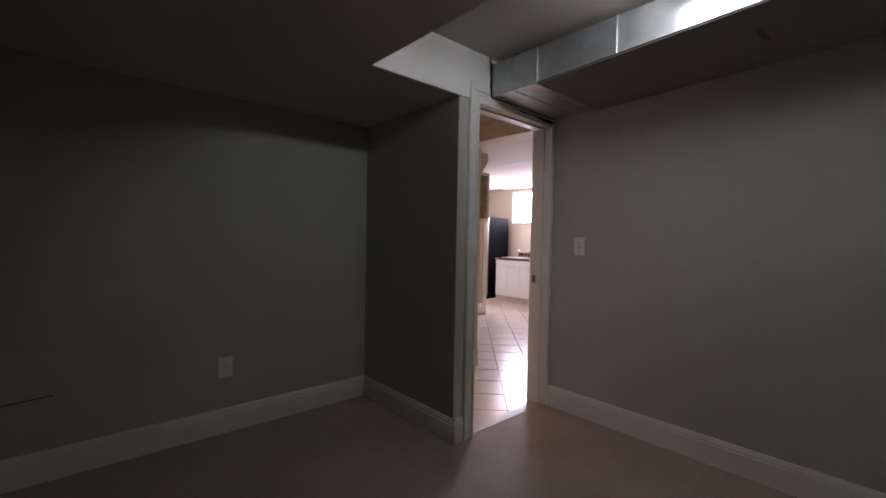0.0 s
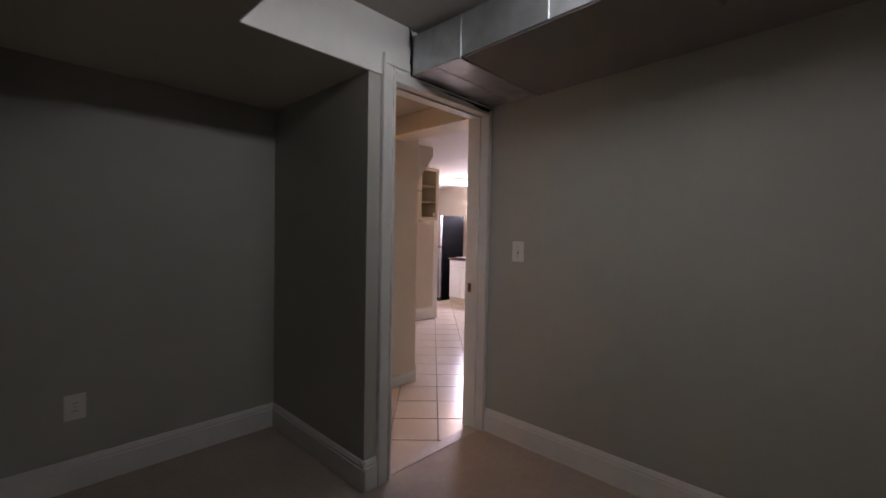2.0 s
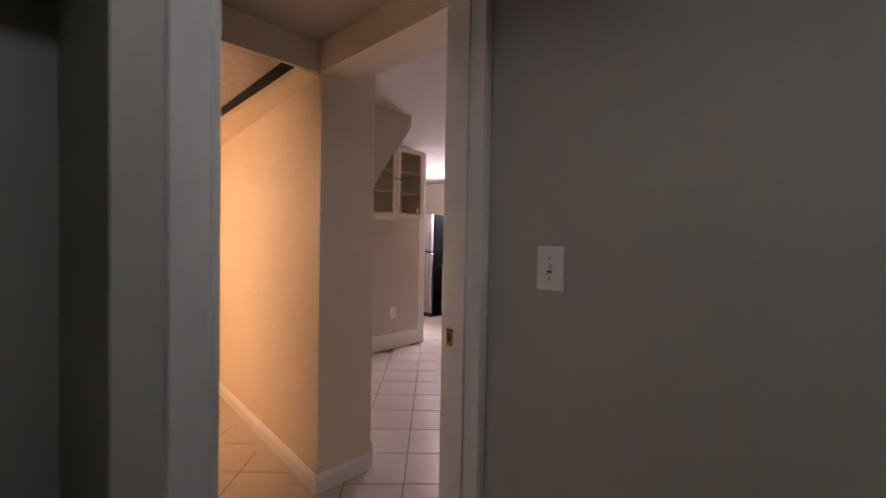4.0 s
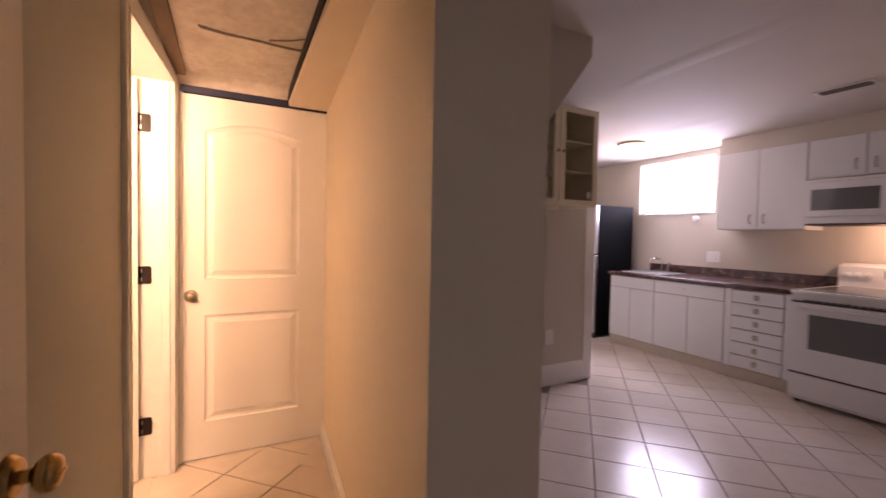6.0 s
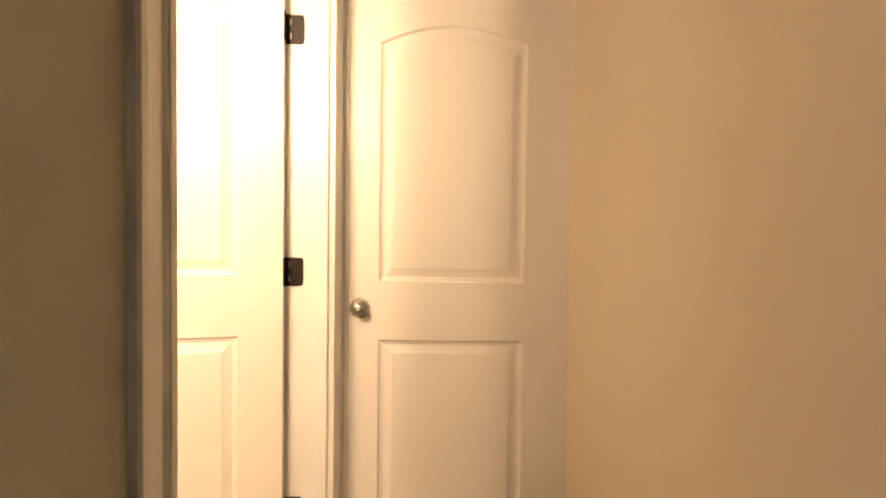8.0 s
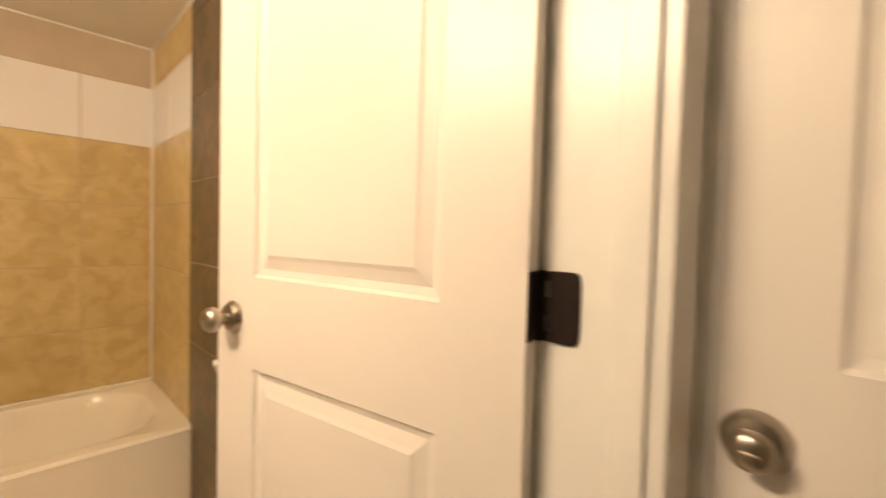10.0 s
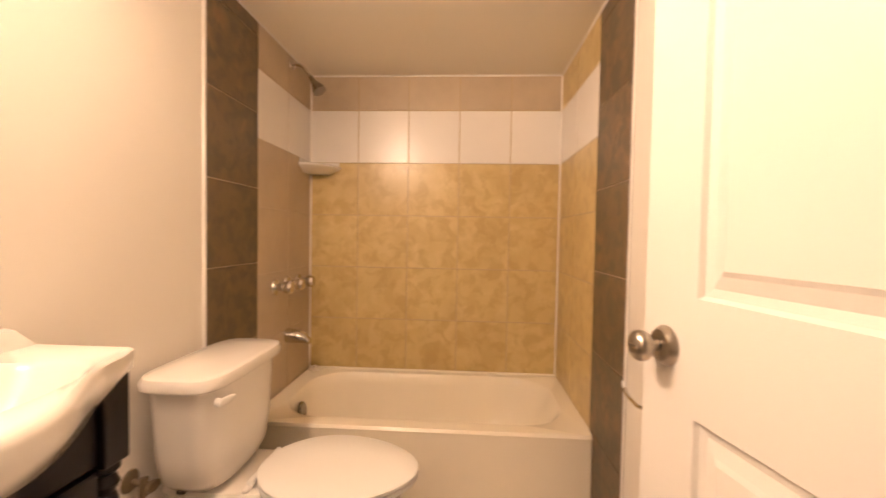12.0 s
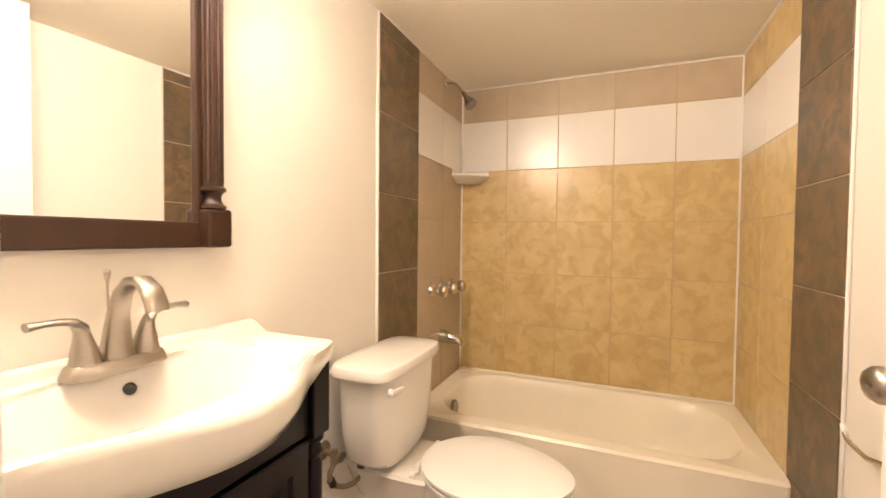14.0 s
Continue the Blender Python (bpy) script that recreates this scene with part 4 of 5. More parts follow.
# ---- mirror ----
mirror = thing("bathroom_mirror", "wall mirror in a dark carved wooden frame", "mirror", (1.57, 2.9215, 1.114))
H = 0.74
glass = part("glass", box(-0.205, 0.006, 0.045, 0.205, 0.012, H - 0.05), MIRROR, mirror, "silvered mirror glass")
glass.rotation_euler = (0, 0, radians(-1.8))
part("bottom_rail", box(-0.235, 0.0, 0.0, 0.235, 0.03, 0.056, 0.004), ESPRESSO, mirror)
part("top_rail", box(-0.235, 0.0, H - 0.068, 0.235, 0.03, H, 0.004), ESPRESSO, mirror)
for s in (-1, 1):
    part("inner_stile", box(0.199 * s, 0.0, 0.054, 0.215 * s, 0.028, H - 0.066, 0.004), ESPRESSO, mirror)
    part("stile_step", box(0.191 * s, 0.0, 0.052, 0.200 * s, 0.018, H - 0.064, 0.003), ESPRESSO, mirror)
    for z0, z1 in ((0.0, 0.086), (H - 0.095, H)):
        part("corner_block", box(0.205 * s, -0.0, z0, 0.268 * s, 0.058, z1, 0.007), ESPRESSO, mirror)
    post = lathe([(0.020, 0.085), (0.028, 0.088), (0.028, 0.094), (0.022, 0.098), (0.018, 0.108), (0.018, 0.116), (0.022, 0.124), (0.028, 0.128), (0.028, 0.134), (0.023, 0.138), (0.023, 0.146)], pose(0.236 * s, 0.032, 0), 20)
    part("post_turning", post, ESPRESSO, mirror, smooth=True)
    post = lathe([(0.022, H - 0.166), (0.022, H - 0.162), (0.028, H - 0.156), (0.027, H - 0.148), (0.019, H - 0.14), (0.016, H - 0.126), (0.019, H - 0.114), (0.027, H - 0.107), (0.018, H - 0.095)], pose(0.236 * s, 0.032, 0), 20)
    part("post_turning", post, ESPRESSO, mirror, smooth=True)
    flutes = []
    for z in (0.142, H - 0.164):
        flutes.append([(0.236 * s + (0.0235 if i % 4 < 2 else 0.019) * math.cos(2 * math.pi * i / 48), 0.032 + (0.0235 if i % 4 < 2 else 0.019) * math.sin(2 * math.pi * i / 48), z) for i in range(48)])
    part("fluted_post", loft(flutes), ESPRESSO, mirror)

vlamp = thing("vanity_light", "vanity light bar with three warm bulbs", "lamp", (1.55, 2.9215, 1.93))
part("back_bar", box(-0.30, 0, -0.04, 0.30, 0.02, 0.04, 0.006), NICKEL, vlamp)
for k in range(3):
    s = part("socket", pipe([(-0.20 + 0.2 * k, 0.02, 0), (-0.20 + 0.2 * k, 0.165, -0.004)], 0.02, 12), NICKEL, vlamp)
    # Unseen cup, added to hold the bulb's light back from the wall.
    part("shade_cup", lathe([(0.022, 0.10), (0.030, 0.12), (0.052, 0.15), (0.066, 0.196), (0.063, 0.196), (0.049, 0.153), (0.026, 0.124)], pose(-0.20 + 0.2 * k, 0, -0.004, -90), 24), PLASTIC, vlamp, smooth=True)
    part("globe", lathe([(0, -0.048), (0.024, -0.042), (0.042, -0.024), (0.048, 0), (0.042, 0.024), (0.024, 0.042), (0, 0.048)], pose(-0.20 + 0.2 * k, 0.205, -0.004), 20), BULB_GLOW, vlamp, "glowing round bulb", smooth=True)

# ---- kitchen structure ----
KX, KC = 7.27, 2.345
structure("wall_kitchen_stub", box(3.04, 4.53, 0, 5.14, 4.65, 2.5), KITCHEN_WALL, "grey kitchen wall with an outlet")
structure("wall_kitchen_west", box(5.14, 4.65, 0, 5.234, 7.0, 2.5), KITCHEN_WALL, "grey wall beside the refrigerator")
structure("trim_corner_post", box(5.135, 4.522, 0, 5.24, 4.66, KC, 0.004), TRIM, "white painted corner post")
structure("wall_kitchen_north", box(5.234, 7.0, 0, KX, 7.1, 2.5), KITCHEN_WALL, "grey kitchen wall")
structure("wall_kitchen_south", box(2.83, 0.5, 0, KX, 0.6, 2.5), KITCHEN_WALL, "plain grey kitchen wall")
structure("wall_kitchen_bed", box(2.825, 0.6, 0, 2.832, 1.735, 2.5), KITCHEN_WALL, "plain grey kitchen wall")
WY0, WY1, WZ0, WZ1 = 4.66, 5.645, 1.61, 2.275
outer = [(0.5, 0), (7.1, 0), (7.1, 2.5), (0.5, 2.5)]
inner = [(WY0, WZ0), (WY1, WZ0), (WY1, WZ1), (WY0, WZ1)]
bm = loft([[(x, *p) for p in ring] for x, ring in ((KX, outer), (KX, inner), (KX + 0.2, inner), (KX + 0.2, outer), (KX, outer))], None, (False, False))
bmesh.ops.remove_doubles(bm, verts=bm.verts, dist=0.0001)
structure("wall_kitchen_east", bm, KITCHEN_WALL, "light grey kitchen wall with a high window")
def seam(bm, a, b, width, drop):
    """A low rounded ridge of filler under the ceiling, from a to b, fading out at both ends."""
    a, b = Vector(a), Vector(b)
    side = Vector((b.y - a.y, a.x - b.x)).normalized() * width
    loops = []
    for k in range(13):
        u = k / 12
        d = drop * math.sin(math.pi * u) ** 0.6
        c = a.lerp(b, u) + side * 0.08 * math.sin(5 * u)
        loops.append([(c.x + side.x * w, c.y + side.y * w, KC + 0.002 - (0.002 + d) * math.cos(w * math.pi) ** 2) for w in (-0.5, -0.35, -0.2, -0.08, 0, 0.05, 0.1, 0.3, 0.5)])
    return loft(loops, bm, (False, False), False)


bm = box(2.83, 0.5, KC, KX, 7.1, 2.5)
seam(bm, (4.82, 3.95), (4.68, 2.75), 0.30, 0.0035)
seam(bm, (6.28, 4.70), (6.08, 3.90), 0.45, 0.006)
structure("ceiling_kitchen", bm, KITCHEN_CEIL, "uneven white kitchen ceiling")
win = tagged(new("window_1"), "high basement window, blown out by daylight", "window", kind="structure")
part("window_frame", box(KX + 0.08, WY0, WZ0, KX + 0.12, WY0 + 0.014, WZ1), TRIM, win)
part("window_frame", box(KX + 0.08, WY1 - 0.014, WZ0, KX + 0.12, WY1, WZ1), TRIM, win)
part("window_frame", box(KX + 0.08, WY0, WZ0, KX + 0.12, WY1, WZ0 + 0.014), TRIM, win)
part("window_frame", box(KX + 0.08, WY0, WZ1 - 0.014, KX + 0.12, WY1, WZ1), TRIM, win)
part("window_sill", box(KX - 0.012, WY0 - 0.015, WZ0 - 0.018, KX + 0.2, WY1 + 0.015, WZ0, 0.003), TRIM, win)
structure("backdrop", box(KX + 0.16, WY0 - 0.05, WZ0 - 0.05, KX + 0.165, WY1 + 0.05, WZ1 + 0.05), WINDOW_GLOW, "bright white daylight outside the window")
structure("wall_stair_soffit", loft([[(3.04, y, KC), (3.04, y, 1.0), (3.632, y, 1.71), (4.027, y, 2.24), (4.027, y, KC)] for y in (3.45, 4.53)]), KITCHEN_WALL, "grey sloped underside of the stairs")
baseboard((3.04, 4.53, 0), (5.135, 4.53, 0), (0, -1, 0), mat=TRIM, height=1.15)
wall_plate("outlet", "white duplex outlet on the kitchen wall stub", (4.743, 4.53, 0.42), 0, "outlet")
gang = thing("outlet", "white double-gang outlet plate above the counter", "outlet")
gang.matrix_world = pose(KX, 4.645, 1.09, 0, 0, -90)
part("plate", box(-0.075, -0.006, -0.062, 0.075, 0, 0.062, 0.003), PLASTIC, gang)
for gx in (-0.035, 0.035):
    for gz in (-0.02, 0.02):
        gs = part("socket", box(gx - 0.017, -0.009, gz - 0.0145, gx + 0.017, -0.005, gz + 0.0145, 0.003), PLASTIC, gang)
        for dx in (-0.006, 0.006):
            part("slot", box(gx + dx - 0.0013, -0.0098, gz - 0.003, gx + dx + 0.0013, -0.0085, gz + 0.006), SLOT, gs)
hk = thing("round_fixture", "small white round fixture under the window", "fixture", (KX, 4.86, 1.535))
part("disc", lathe([(0, 0), (0.035, 0), (0.035, 0.02), (0.02, 0.03), (0, 0.03)], pose(0, 0, 0, 0, -90)), PLASTIC, hk)

# ---- kitchen units ----
FX = 6.498


def slab_front(parent, name, y0, y1, z0, z1, x, mat=None):
    return part(name, box(x - 0.018, y0 + 0.0035, z0 + 0.0035, x, y1 - 0.0035, z1 - 0.0035, 0.002), mat or CABINET, parent)


def base_unit(label, y0, y1):
    u = thing("base_cabinet", label, "cabinet", group="kitchen base cabinets")
    part("body", box(FX, y0 + 0.001, 0.10, KX, y1 - 0.001, 0.835), CREAM_EDGE, u, "cream-brown cabinet carcass behind the fronts")
    part("toe_kick", box(FX + 0.0, y0 + 0.001, 0.0, KX, y1 - 0.001, 0.10), TOEKICK, u, "tan toe-kick board")
    return u


u = base_unit("white base cabinet with two flat doors under the sink", 4.81, 5.405)
slab_front(u, "false_front", 4.81, 5.405, 0.70, 0.83, FX)
slab_front(u, "cabinet_door", 4.81, 5.12, 0.11, 0.70, FX)
slab_front(u, "cabinet_door", 5.12, 5.405, 0.11, 0.70, FX)
u = base_unit("white base cabinet with a drawer and two doors", 4.075, 4.81)
d = slab_front(u, "drawer", 4.075, 4.81, 0.70, 0.83, FX)
part("pull", box(FX - 0.035, 4.46, 0.76, FX - 0.018, 4.55, 0.775, 0.004), PLASTIC, d)
slab_front(u, "cabinet_door", 4.075, 4.43, 0.11, 0.70, FX)
slab_front(u, "cabinet_door", 4.43, 4.81, 0.11, 0.70, FX)
u = base_unit("white base cabinet with six shallow drawers", 3.50, 4.075)
for a, b in ((3.502, 3.596), (4.014, 4.073)):
    part("face_stile", box(FX - 0.012, a, 0.105, FX, b, 0.832, 0.002), CABINET, u)
for k in range(6):
    z0 = 0.11 + 0.12 * k
    d = slab_front(u, "drawer", 3.597, 4.013, z0, z0 + 0.115, FX)
    part("pull", box(FX - 0.032, 3.785, z0 + 0.036, FX - 0.018, 3.825, z0 + 0.082, 0.006), NICKEL, d, "small brushed square pull")
ct = thing("countertop", "dark marbled laminate countertop", "countertop")
part("slab", box(FX - 0.03, 3.497, 0.838, KX - 0.002, 5.44, 0.875, 0.004), STONE_TOP, ct)
part("backsplash", box(KX - 0.022, 3.497, 0.875, KX - 0.002, 5.44, 0.965, 0.003), STONE_TOP, ct)
ks = thing("kitchen_sink", "shallow stainless sink set in the counter", "sink", (6.88, 5.12, 0.875))
bm = loft([rim_rect(-0.24, -0.27, 0.24, 0.27, 0.0, 0.03), rim_rect(-0.24, -0.27, 0.24, 0.27, 0.006, 0.03), rim_rect(-0.19, -0.23, 0.19, 0.23, 0.006, 0.04), rim_rect(-0.19, -0.23, 0.19, 0.23, 0.002, 0.04)])
part("rim", bm, STEEL, ks)
kf = thing("kitchen_faucet", "chrome kitchen faucet with a curved spout", "faucet", (7.155, 5.20, 0.875))
part("base", box(-0.025, -0.10, 0, 0.025, 0.10, 0.02, 0.005), CHROME, kf)
part("spout", pipe([(0, 0, 0.02), (0, 0.0, 0.10), (-0.02, 0.01, 0.15), (-0.08, 0.03, 0.17), (-0.14, 0.05, 0.15), (-0.16, 0.055, 0.12)], 0.011), CHROME, kf, smooth=True)
part("handle", pipe([(0, -0.08, 0.02), (0, -0.08, 0.06), (0.0, -0.10, 0.12)], 0.012), CHROME, kf, smooth=True)

UX = 6.94


def wall_unit(label, y0, y1, z0, z1, doors):
    u = thing("wall_cabinet", label, "cabinet", group="kitchen wall cabinets")
    part("body", box(UX, y0 + 0.001, z0, KX - 0.001, y1 - 0.001, z1), CABINET, u)
    part("front_edge", box(UX - 0.003, y0 + 0.003, z0 + 0.003, UX, y1 - 0.003, z1 - 0.003), CREAM_EDGE, u)
    w = (y1 - y0) / doors
    for k in range(doors):
        a = y0 + w * k
        d = slab_front(u, "cabinet_door", a, a + w, z0 + 0.005, z1, UX)
        side = a + (w - 0.06 if k % 2 == 0 else 0.06)
        part("pull", pipe([(UX - 0.016, side, z0 + 0.065), (UX - 0.040, side, z0 + 0.068), (UX - 0.046, side, z0 + 0.085), (UX - 0.046, side, z0 + 0.125), (UX - 0.040, side, z0 + 0.142), (UX - 0.016, side, z0 + 0.145)], 0.0075, 8), NICKEL, d, "small brushed loop pull", smooth=True)
    return u


wall_unit("white wall cabinet with two flat doors", 3.66, 4.43, 1.39, 2.18, 2)
wall_unit("small white wall cabinet above the microwave", 2.88, 3.655, 1.83, 2.18, 2)
structure("trim_cabinet_soffit", box(UX + 0.01, 2.0, 2.182, KX, 4.43, KC), KITCHEN_WALL, "grey soffit over the wall cabinets")
mw = thing("microwave_oven", "white microwave mounted over the range", "microwave")
part("body", box(6.88, 2.89, 1.44, KX - 0.002, 3.65, 1.825, 0.006), APPLIANCE, mw)
d = part("door", box(6.86, 3.09, 1.50, 6.88, 3.645, 1.80, 0.004), APPLIANCE, mw)
part("door_window", box(6.857, 3.16, 1.555, 6.861, 3.60, 1.735, 0.001), DARK_GLASS, d, "grey tinted window")
part("control_panel", box(6.862, 2.895, 1.50, 6.88, 3.085, 1.80, 0.003), APPLIANCE, mw)
part("vent_grille", box(6.865, 2.90, 1.803, 6.88, 3.64, 1.822, 0.002), PLASTIC, mw)
part("under_plate", box(6.88, 2.90, 1.425, KX - 0.02, 3.64, 1.44), SLOT, mw)
part("hood_bulb", lathe([(0, 0), (0.03, 0), (0.02, -0.006), (0, -0.006)], pose(6.95, 3.1, 1.424), 12), HOOD_GLOW, mw)

SX = 6.32
st = thing("range_cooker", "white electric range with a dark oven window", "stove", (SX, 2.730, 0.0))
part("body", box(0.02, 0, 0.03, KX - SX - 0.03, 0.76, 0.87, 0.004), APPLIANCE, st)
part("cooktop", box(0.0, -0.003, 0.87, KX - SX - 0.08, 0.763, 0.895, 0.008), APPLIANCE, st)
part("ceramic_hob", box(0.06, 0.05, 0.8955, KX - SX - 0.14, 0.71, 0.898), DARK_GLASS, st)
d = part("oven_door", box(-0.005, 0.005, 0.25, 0.02, 0.755, 0.80, 0.006), APPLIANCE, st)
part("oven_window", box(-0.0085, 0.13, 0.443, -0.0045, 0.632, 0.712, 0.002), DARK_GLASS, d, "dark tinted oven window")
part("oven_handle", pipe([(-0.005, 0.06, 0.765), (-0.045, 0.07, 0.77), (-0.05, 0.38, 0.772), (-0.045, 0.69, 0.77), (-0.005, 0.70, 0.765)], 0.013), APPLIANCE, d, smooth=True)
part("door_gap", box(0.0, 0.01, 0.80, 0.022, 0.75, 0.812), SLOT, st)
for k in range(14):
    part("vent_slot", box(-0.002, 0.10 + 0.042 * k, 0.815, 0.021, 0.128 + 0.042 * k, 0.823), SLOT, st)
part("storage_drawer", box(-0.003, 0.005, 0.055, 0.02, 0.755, 0.235, 0.006), APPLIANCE, st)
part("drawer_gap", box(0.003, 0.006, 0.236, 0.021, 0.754, 0.249), SLOT, st)
bp = part("backguard", prism([(KX - SX - 0.13, 0.0), (KX - SX - 0.03, 0.0), (KX - SX - 0.03, 0.76), (KX - SX - 0.13, 0.76)], 0.895, [1.07, 1.10, 1.10, 1.07]), APPLIANCE, st)
part("clock_panel", box(KX - SX - 0.134, 0.30, 0.985, KX - SX - 0.129, 0.46, 1.05, 0.001), DARK_GLASS, bp)
for y in (0.06, 0.13, 0.20, 0.56, 0.63, 0.70):
    part("burner_knob", lathe([(0, 0), (0.024, 0), (0.021, 0.02), (0.006, 0.025), (0, 0.025)], pose(KX - SX - 0.13, y, 1.0, 0, -90), 14), APPLIANCE, bp)
for x, y in ((0.06, 0.05), (0.06, 0.71), (0.7, 0.05), (0.7, 0.71)):
    part("foot", lathe([(0.018, 0), (0.018, 0.03), (0, 0.03)], pose(x, y, 0), 10), SLOT, st)

fr = thing("refrigerator", "black refrigerator with steel doors", "refrigerator", (6.42, 5.60, 0.0))
part("body", box(0.06, 0, 0.02, 0.68, 0.75, 1.70, 0.006), BLACK_APPLIANCE, fr)
part("freezer_door", box(0, 0.003, 1.08, 0.055, 0.747, 1.70, 0.012), STEEL, fr)
part("fridge_door", box(0, 0.003, 0.07, 0.055, 0.747, 1.065, 0.012), STEEL, fr)
part("handle", pipe([(0, 0.06, 1.12), (-0.04, 0.06, 1.14), (-0.04, 0.06, 1.40), (0, 0.06, 1.42)], 0.011), STEEL, fr, smooth=True)
part("handle", pipe([(0, 0.06, 0.60), (-0.04, 0.06, 0.62), (-0.04, 0.06, 1.0), (0, 0.06, 1.02)], 0.011), STEEL, fr, smooth=True)
part("kick_grille", box(0.03, 0.01, 0.0, 0.66, 0.74, 0.06), SLOT, fr)

gc = thing("glass_cabinet", "cream wall cabinet with two glass doors", "cabinet", (4.10, 4.18, 1.52))
GW, GD, GH = 0.78, 0.349, 0.745
part("back", box(0, GD - 0.015, 0, GW, GD, GH), CREAM_CAB, gc)
for x in (0, GW - 0.018):
    part("side", box(x, 0.02, 0, x + 0.018, GD - 0.015, GH), CREAM_CAB, gc)
part("top", box(0.018, 0.02, GH - 0.018, GW - 0.018, GD - 0.015, GH), CREAM_CAB, gc)
part("bottom", box(0.018, 0.02, 0, GW - 0.018, GD - 0.015, 0.018), CREAM_CAB, gc)
for z in (0.26, 0.49):
    part("shelf", box(0.018, 0.04, z, GW - 0.018, GD - 0.015, z + 0.009), CREAM_CAB, gc)
for k in range(2):
    x0 = k * GW / 2 + 0.002
    x1 = (k + 1) * GW / 2 - 0.002
    bm = box(x0, 0, 0, x0 + 0.05, 0.02, GH)
    box(x1 - 0.05, 0, 0, x1, 0.02, GH, bm=bm)
    box(x0 + 0.05, 0, 0, x1 - 0.05, 0.02, 0.045, bm=bm)
    box(x0 + 0.05, 0, GH - 0.045, x1 - 0.05, 0.02, GH, bm=bm)
    d = part("door_frame", bm, CREAM_CAB, gc)
    g = part("pane", box(x0 + 0.05, 0.008, 0.045, x1 - 0.05, 0.012, GH - 0.045), CLEAR, d)
    g.visible_shadow = False
    part("knob", lathe([(0.006, 0), (0.006, 0.012), (0.013, 0.016), (0.013, 0.024), (0, 0.027)], pose(x1 - 0.025 if k == 0 else x0 + 0.025, 0, 0.40, 90), 12), NICKEL, d)
part("sticker", box(GW - 0.10, 0.0065, 0.06, GW - 0.065, 0.0078, 0.11), PLASTIC, gc, "small white sticker on the glass")
part("light_rail", box(0, 0.0, -0.035, GW / 2, 0.02, -0.001, 0.003), CREAM_CAB, gc)

dome = thing("ceiling_dome_light", "flush round kitchen ceiling light", "lamp", (6.32, 5.03, KC))
part("pan", lathe([(0, 0), (0.15, 0), (0.15, -0.02), (0.0, -0.02)], None, 32), NICKEL, dome)
part("diffuser", lathe([(0.142, -0.02), (0.13, -0.045), (0.09, -0.065), (0.0, -0.072)], None, 32), DOME_GLOW, dome, "frosted glass diffuser", smooth=True)
vent = thing("ceiling_vent", "white metal ceiling air vent", "vent", (6.08, 3.13, KC))
bm = box(-0.06, -0.16, -0.006, 0.06, -0.14, 0)
box(-0.06, 0.14, -0.006, 0.06, 0.16, 0, bm=bm)
box(-0.06, -0.14, -0.006, -0.045, 0.14, 0, bm=bm)
box(0.045, -0.14, -0.006, 0.06, 0.14, 0, bm=bm)
part("frame", bm, TRIM, vent)
part("backing", box(-0.045, -0.14, -0.001, 0.045, 0.14, 0), SLOT, vent)
# Slats take a dark grey that stands for the shaded slots between them.
for k in range(3):
    part("slat", loft([[(-0.03 + 0.027 * k, y, -0.002), (-0.028 + 0.027 * k, y, -0.002), (-0.016 + 0.027 * k, y, -0.012), (-0.018 + 0.027 * k, y, -0.012)] for y in (-0.138, 0.138)]), CORD, vent, "louvre slat, darkened for the shade in the slots")


# ---- tiles ----
def tile_mesh(name, w, h, d, mat, axis):
    """A thin bevelled tile of w by h, d thick, lying in the plane across the axis, its back at 0."""
    if axis == "x":
        bm = box(0, -w / 2, -h / 2, d, w / 2, h / 2, 0.0012, seg=1)
    elif axis == "y":
        bm = box(-w / 2, 0, -h / 2, w / 2, d, h / 2, 0.0012, seg=1)
    else:
        bm = box(-w / 2, -h / 2, -d, w / 2, h / 2, 0, 0.002, seg=1)
    return mesh_of(bm, name, mat)


def place_tile(me, m, parent):
    ob = new("tile", me)
    ob.matrix_world = m
    ob.parent = parent
    return ob


def tiled(name, label, bm, mat=PALE_GROUT):
    return tagged(part(name, bm, mat), label, "tiles", kind="structure")


ROWS = [(0.335 + 0.3005 * k, 0.335 + 0.3005 * (k + 1)) for k in range(5)] + [(1.8375, BZ)]
G = 0.005
back = tiled("wall_tiles_back", "gold, white and taupe tiles over the tub", box(BX0, BY0, 0.30, BX0 + 0.008, BY1, BZ), TILE_GROUT)
south = tiled("wall_tiles_south", "taupe and white tiles with a dark brown border", box(BX0 + 0.006, BY0, 0.0, 0.571, BY0 + 0.008, BZ))
north = tiled("wall_tiles_north", "gold and white tiles with a dark brown border", box(BX0 + 0.006, BY1 - 0.008, 0.0, 0.603, BY1, BZ))
cols = [BY0 + (BY1 - BY0) * k / 5 for k in range(6)]
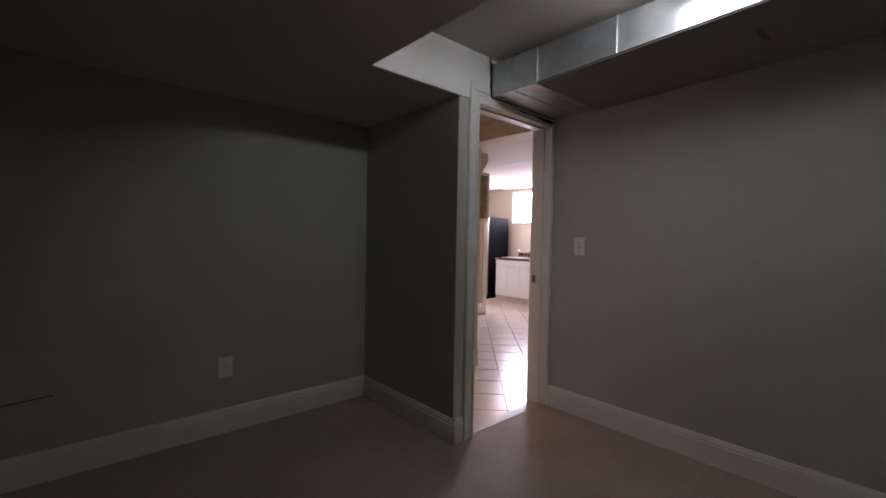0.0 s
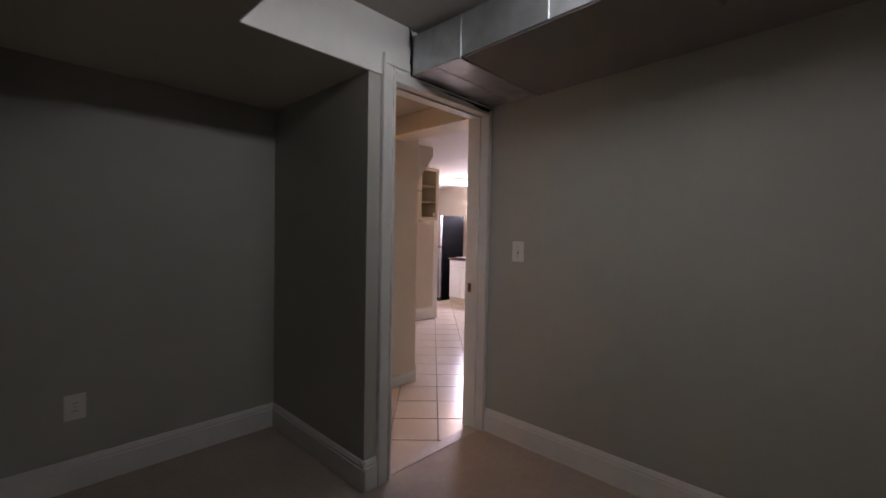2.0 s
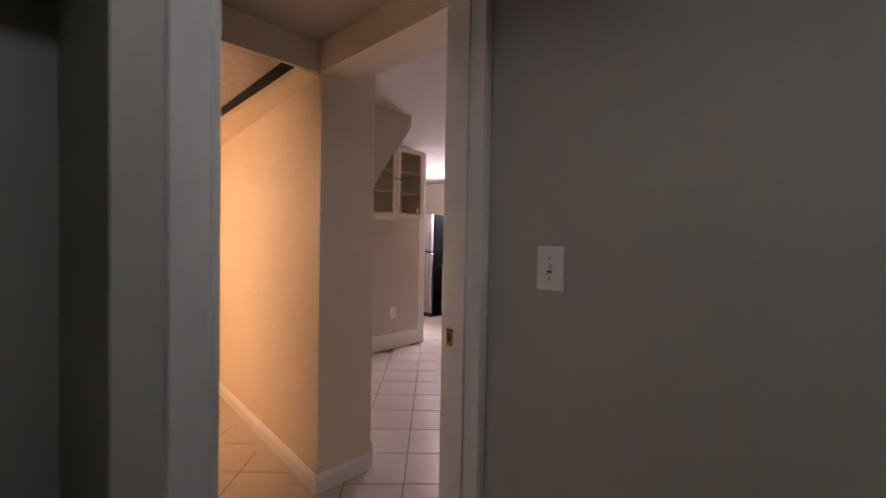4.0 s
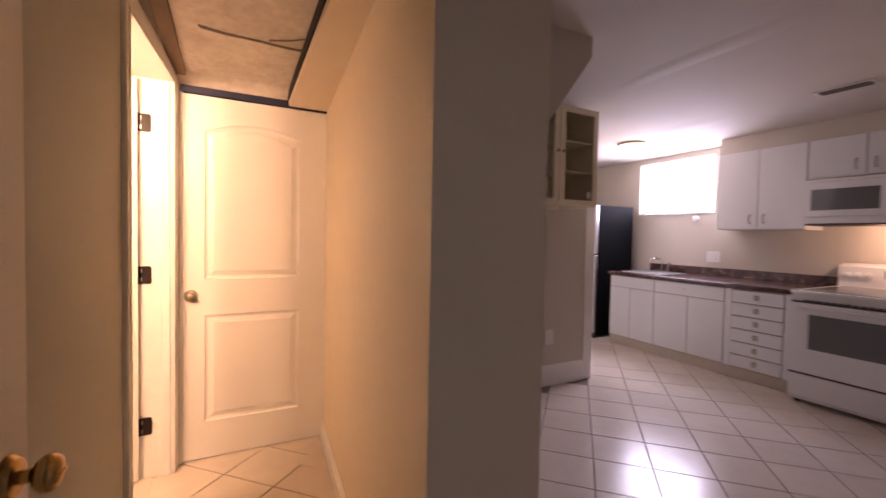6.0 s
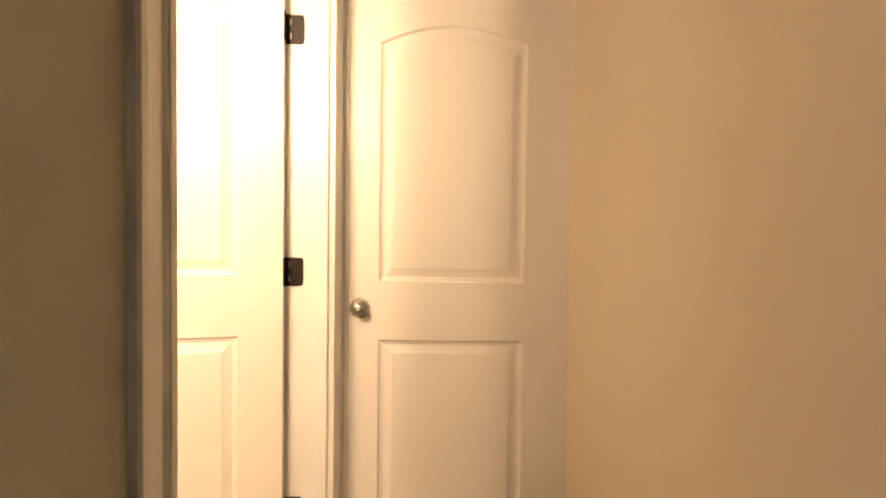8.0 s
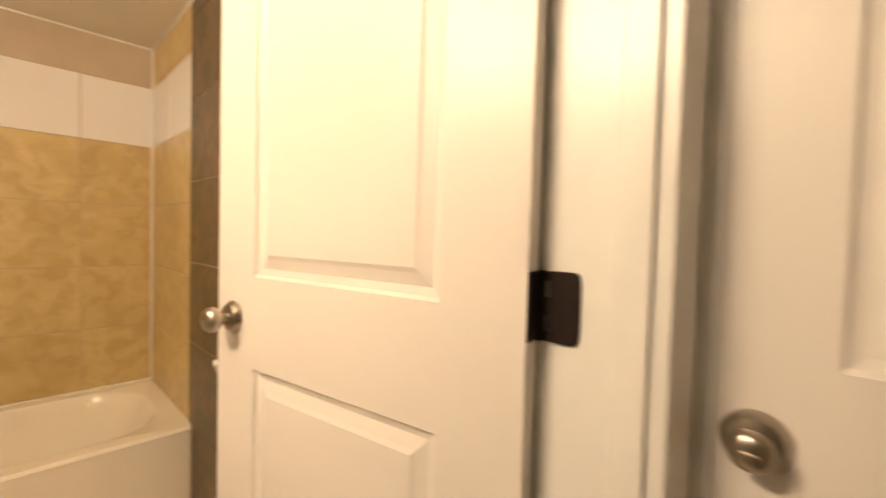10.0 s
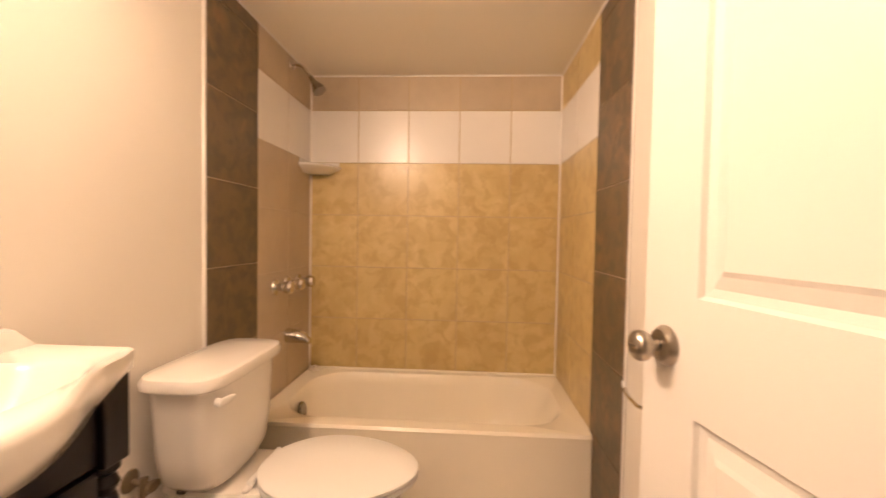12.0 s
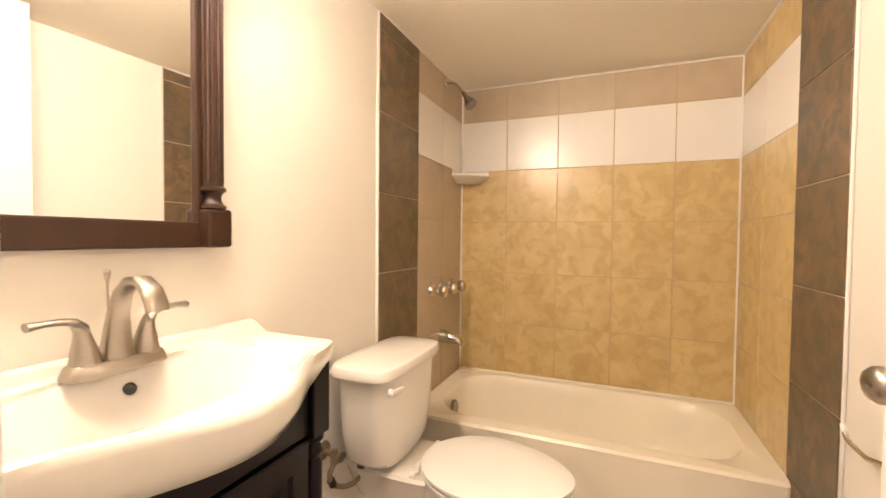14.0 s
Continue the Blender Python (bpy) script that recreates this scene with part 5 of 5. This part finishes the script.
for r, (z0, z1) in enumerate(ROWS):
    mat = GOLD_TILE if r < 4 else WHITE_TILE if r == 4 else TAUPE_TILE
    me = tile_mesh("tile", cols[1] - cols[0] - G, z1 - z0 - G, 0.010, mat, "x")
    for a, b in zip(cols, cols[1:]):
        place_tile(me, pose(BX0, (a + b) / 2, (z0 + z1) / 2), back)
    w = (0.212 - BX0) / 2
    me = tile_mesh("tile", w - G, z1 - z0 - G, 0.010, WHITE_TILE if r == 4 else TAUPE_TILE, "y")
    for k in range(2):
        place_tile(me, pose(BX0 + w * (k + 0.5), BY0, (z0 + z1) / 2), south)
    w = (0.262 - BX0) / 2
    me = tile_mesh("tile", w - G, z1 - z0 - G, 0.010, WHITE_TILE if r == 4 else GOLD_TILE, "y")
    for k in range(2):
        place_tile(me, pose(BX0 + w * (k + 0.5), BY1, (z0 + z1) / 2, 0, 0, 180), north)
edges = [0.003, 0.344, 0.669, 0.994, 1.319, 1.644, 1.969, BZ]
for z0, z1 in zip(edges, edges[1:]):
    me = tile_mesh("tile", 0.571 - 0.212 - G, z1 - z0 - 0.0035, 0.0115, BROWN_TILE, "y")
    place_tile(me, pose((0.571 + 0.212) / 2, BY0, (z0 + z1) / 2), south)
    me = tile_mesh("tile", 0.603 - 0.262 - G, z1 - z0 - 0.0035, 0.0115, BROWN_TILE, "y")
    place_tile(me, pose((0.603 + 0.262) / 2, BY1, (z0 + z1) / 2, 0, 0, 180), north)

# diagonal floor tiles
floor = structure("floor", box(1.90, 1.60, -0.06, KX, 7.0, -0.004), GROUT, "cream ceramic floor tiles laid diagonally")
floor_rest = structure("floor_south", box(2.83, 0.5, -0.06, KX, 1.60, -0.004), GROUT, "cream ceramic floor tiles laid diagonally")
D = 0.2215
me = tile_mesh("tile", D * math.sqrt(2) - 0.0055, D * math.sqrt(2) - 0.0055, 0.008, FLOOR_TILE, "z")
rest = bmesh.new()
for ox, oy, z, hall in ((4.18, 3.499, 0.0, False), (2.505, 4.435, -0.001, True)):
    for i in range(-14, 18):
        for j in range(-16, 18):
            if (i + j) % 2:
                continue
            x, y = ox + D * i, oy + D * (j + 1)
            in_hall = x < 2.85 and y > 2.80
            if in_hall != hall or not (1.95 < x < 7.25 and 0.75 < y < 6.95) or (x < 2.9 and (y > 4.6 or y < 1.6)) or (x < 5.15 and y > 4.6):
                continue
            near = y > 1.5 and (x < 3.0 or (y < 6.4 and y > 2.2 + (x - 3.0) * 0.25 and (x > 4.9 or y < 4.7)))
            if near:
                place_tile(me, pose(x, y, z, 0, 0, 45), floor)
            else:
                s = D - 0.0045
                rest.faces.new([rest.verts.new(p) for p in ((x - s, y, 0), (x, y - s, 0), (x + s, y, 0), (x, y + s, 0))])
tagged(part("far_tiles", rest, FLOOR_TILE, floor_rest), kind="stuff")
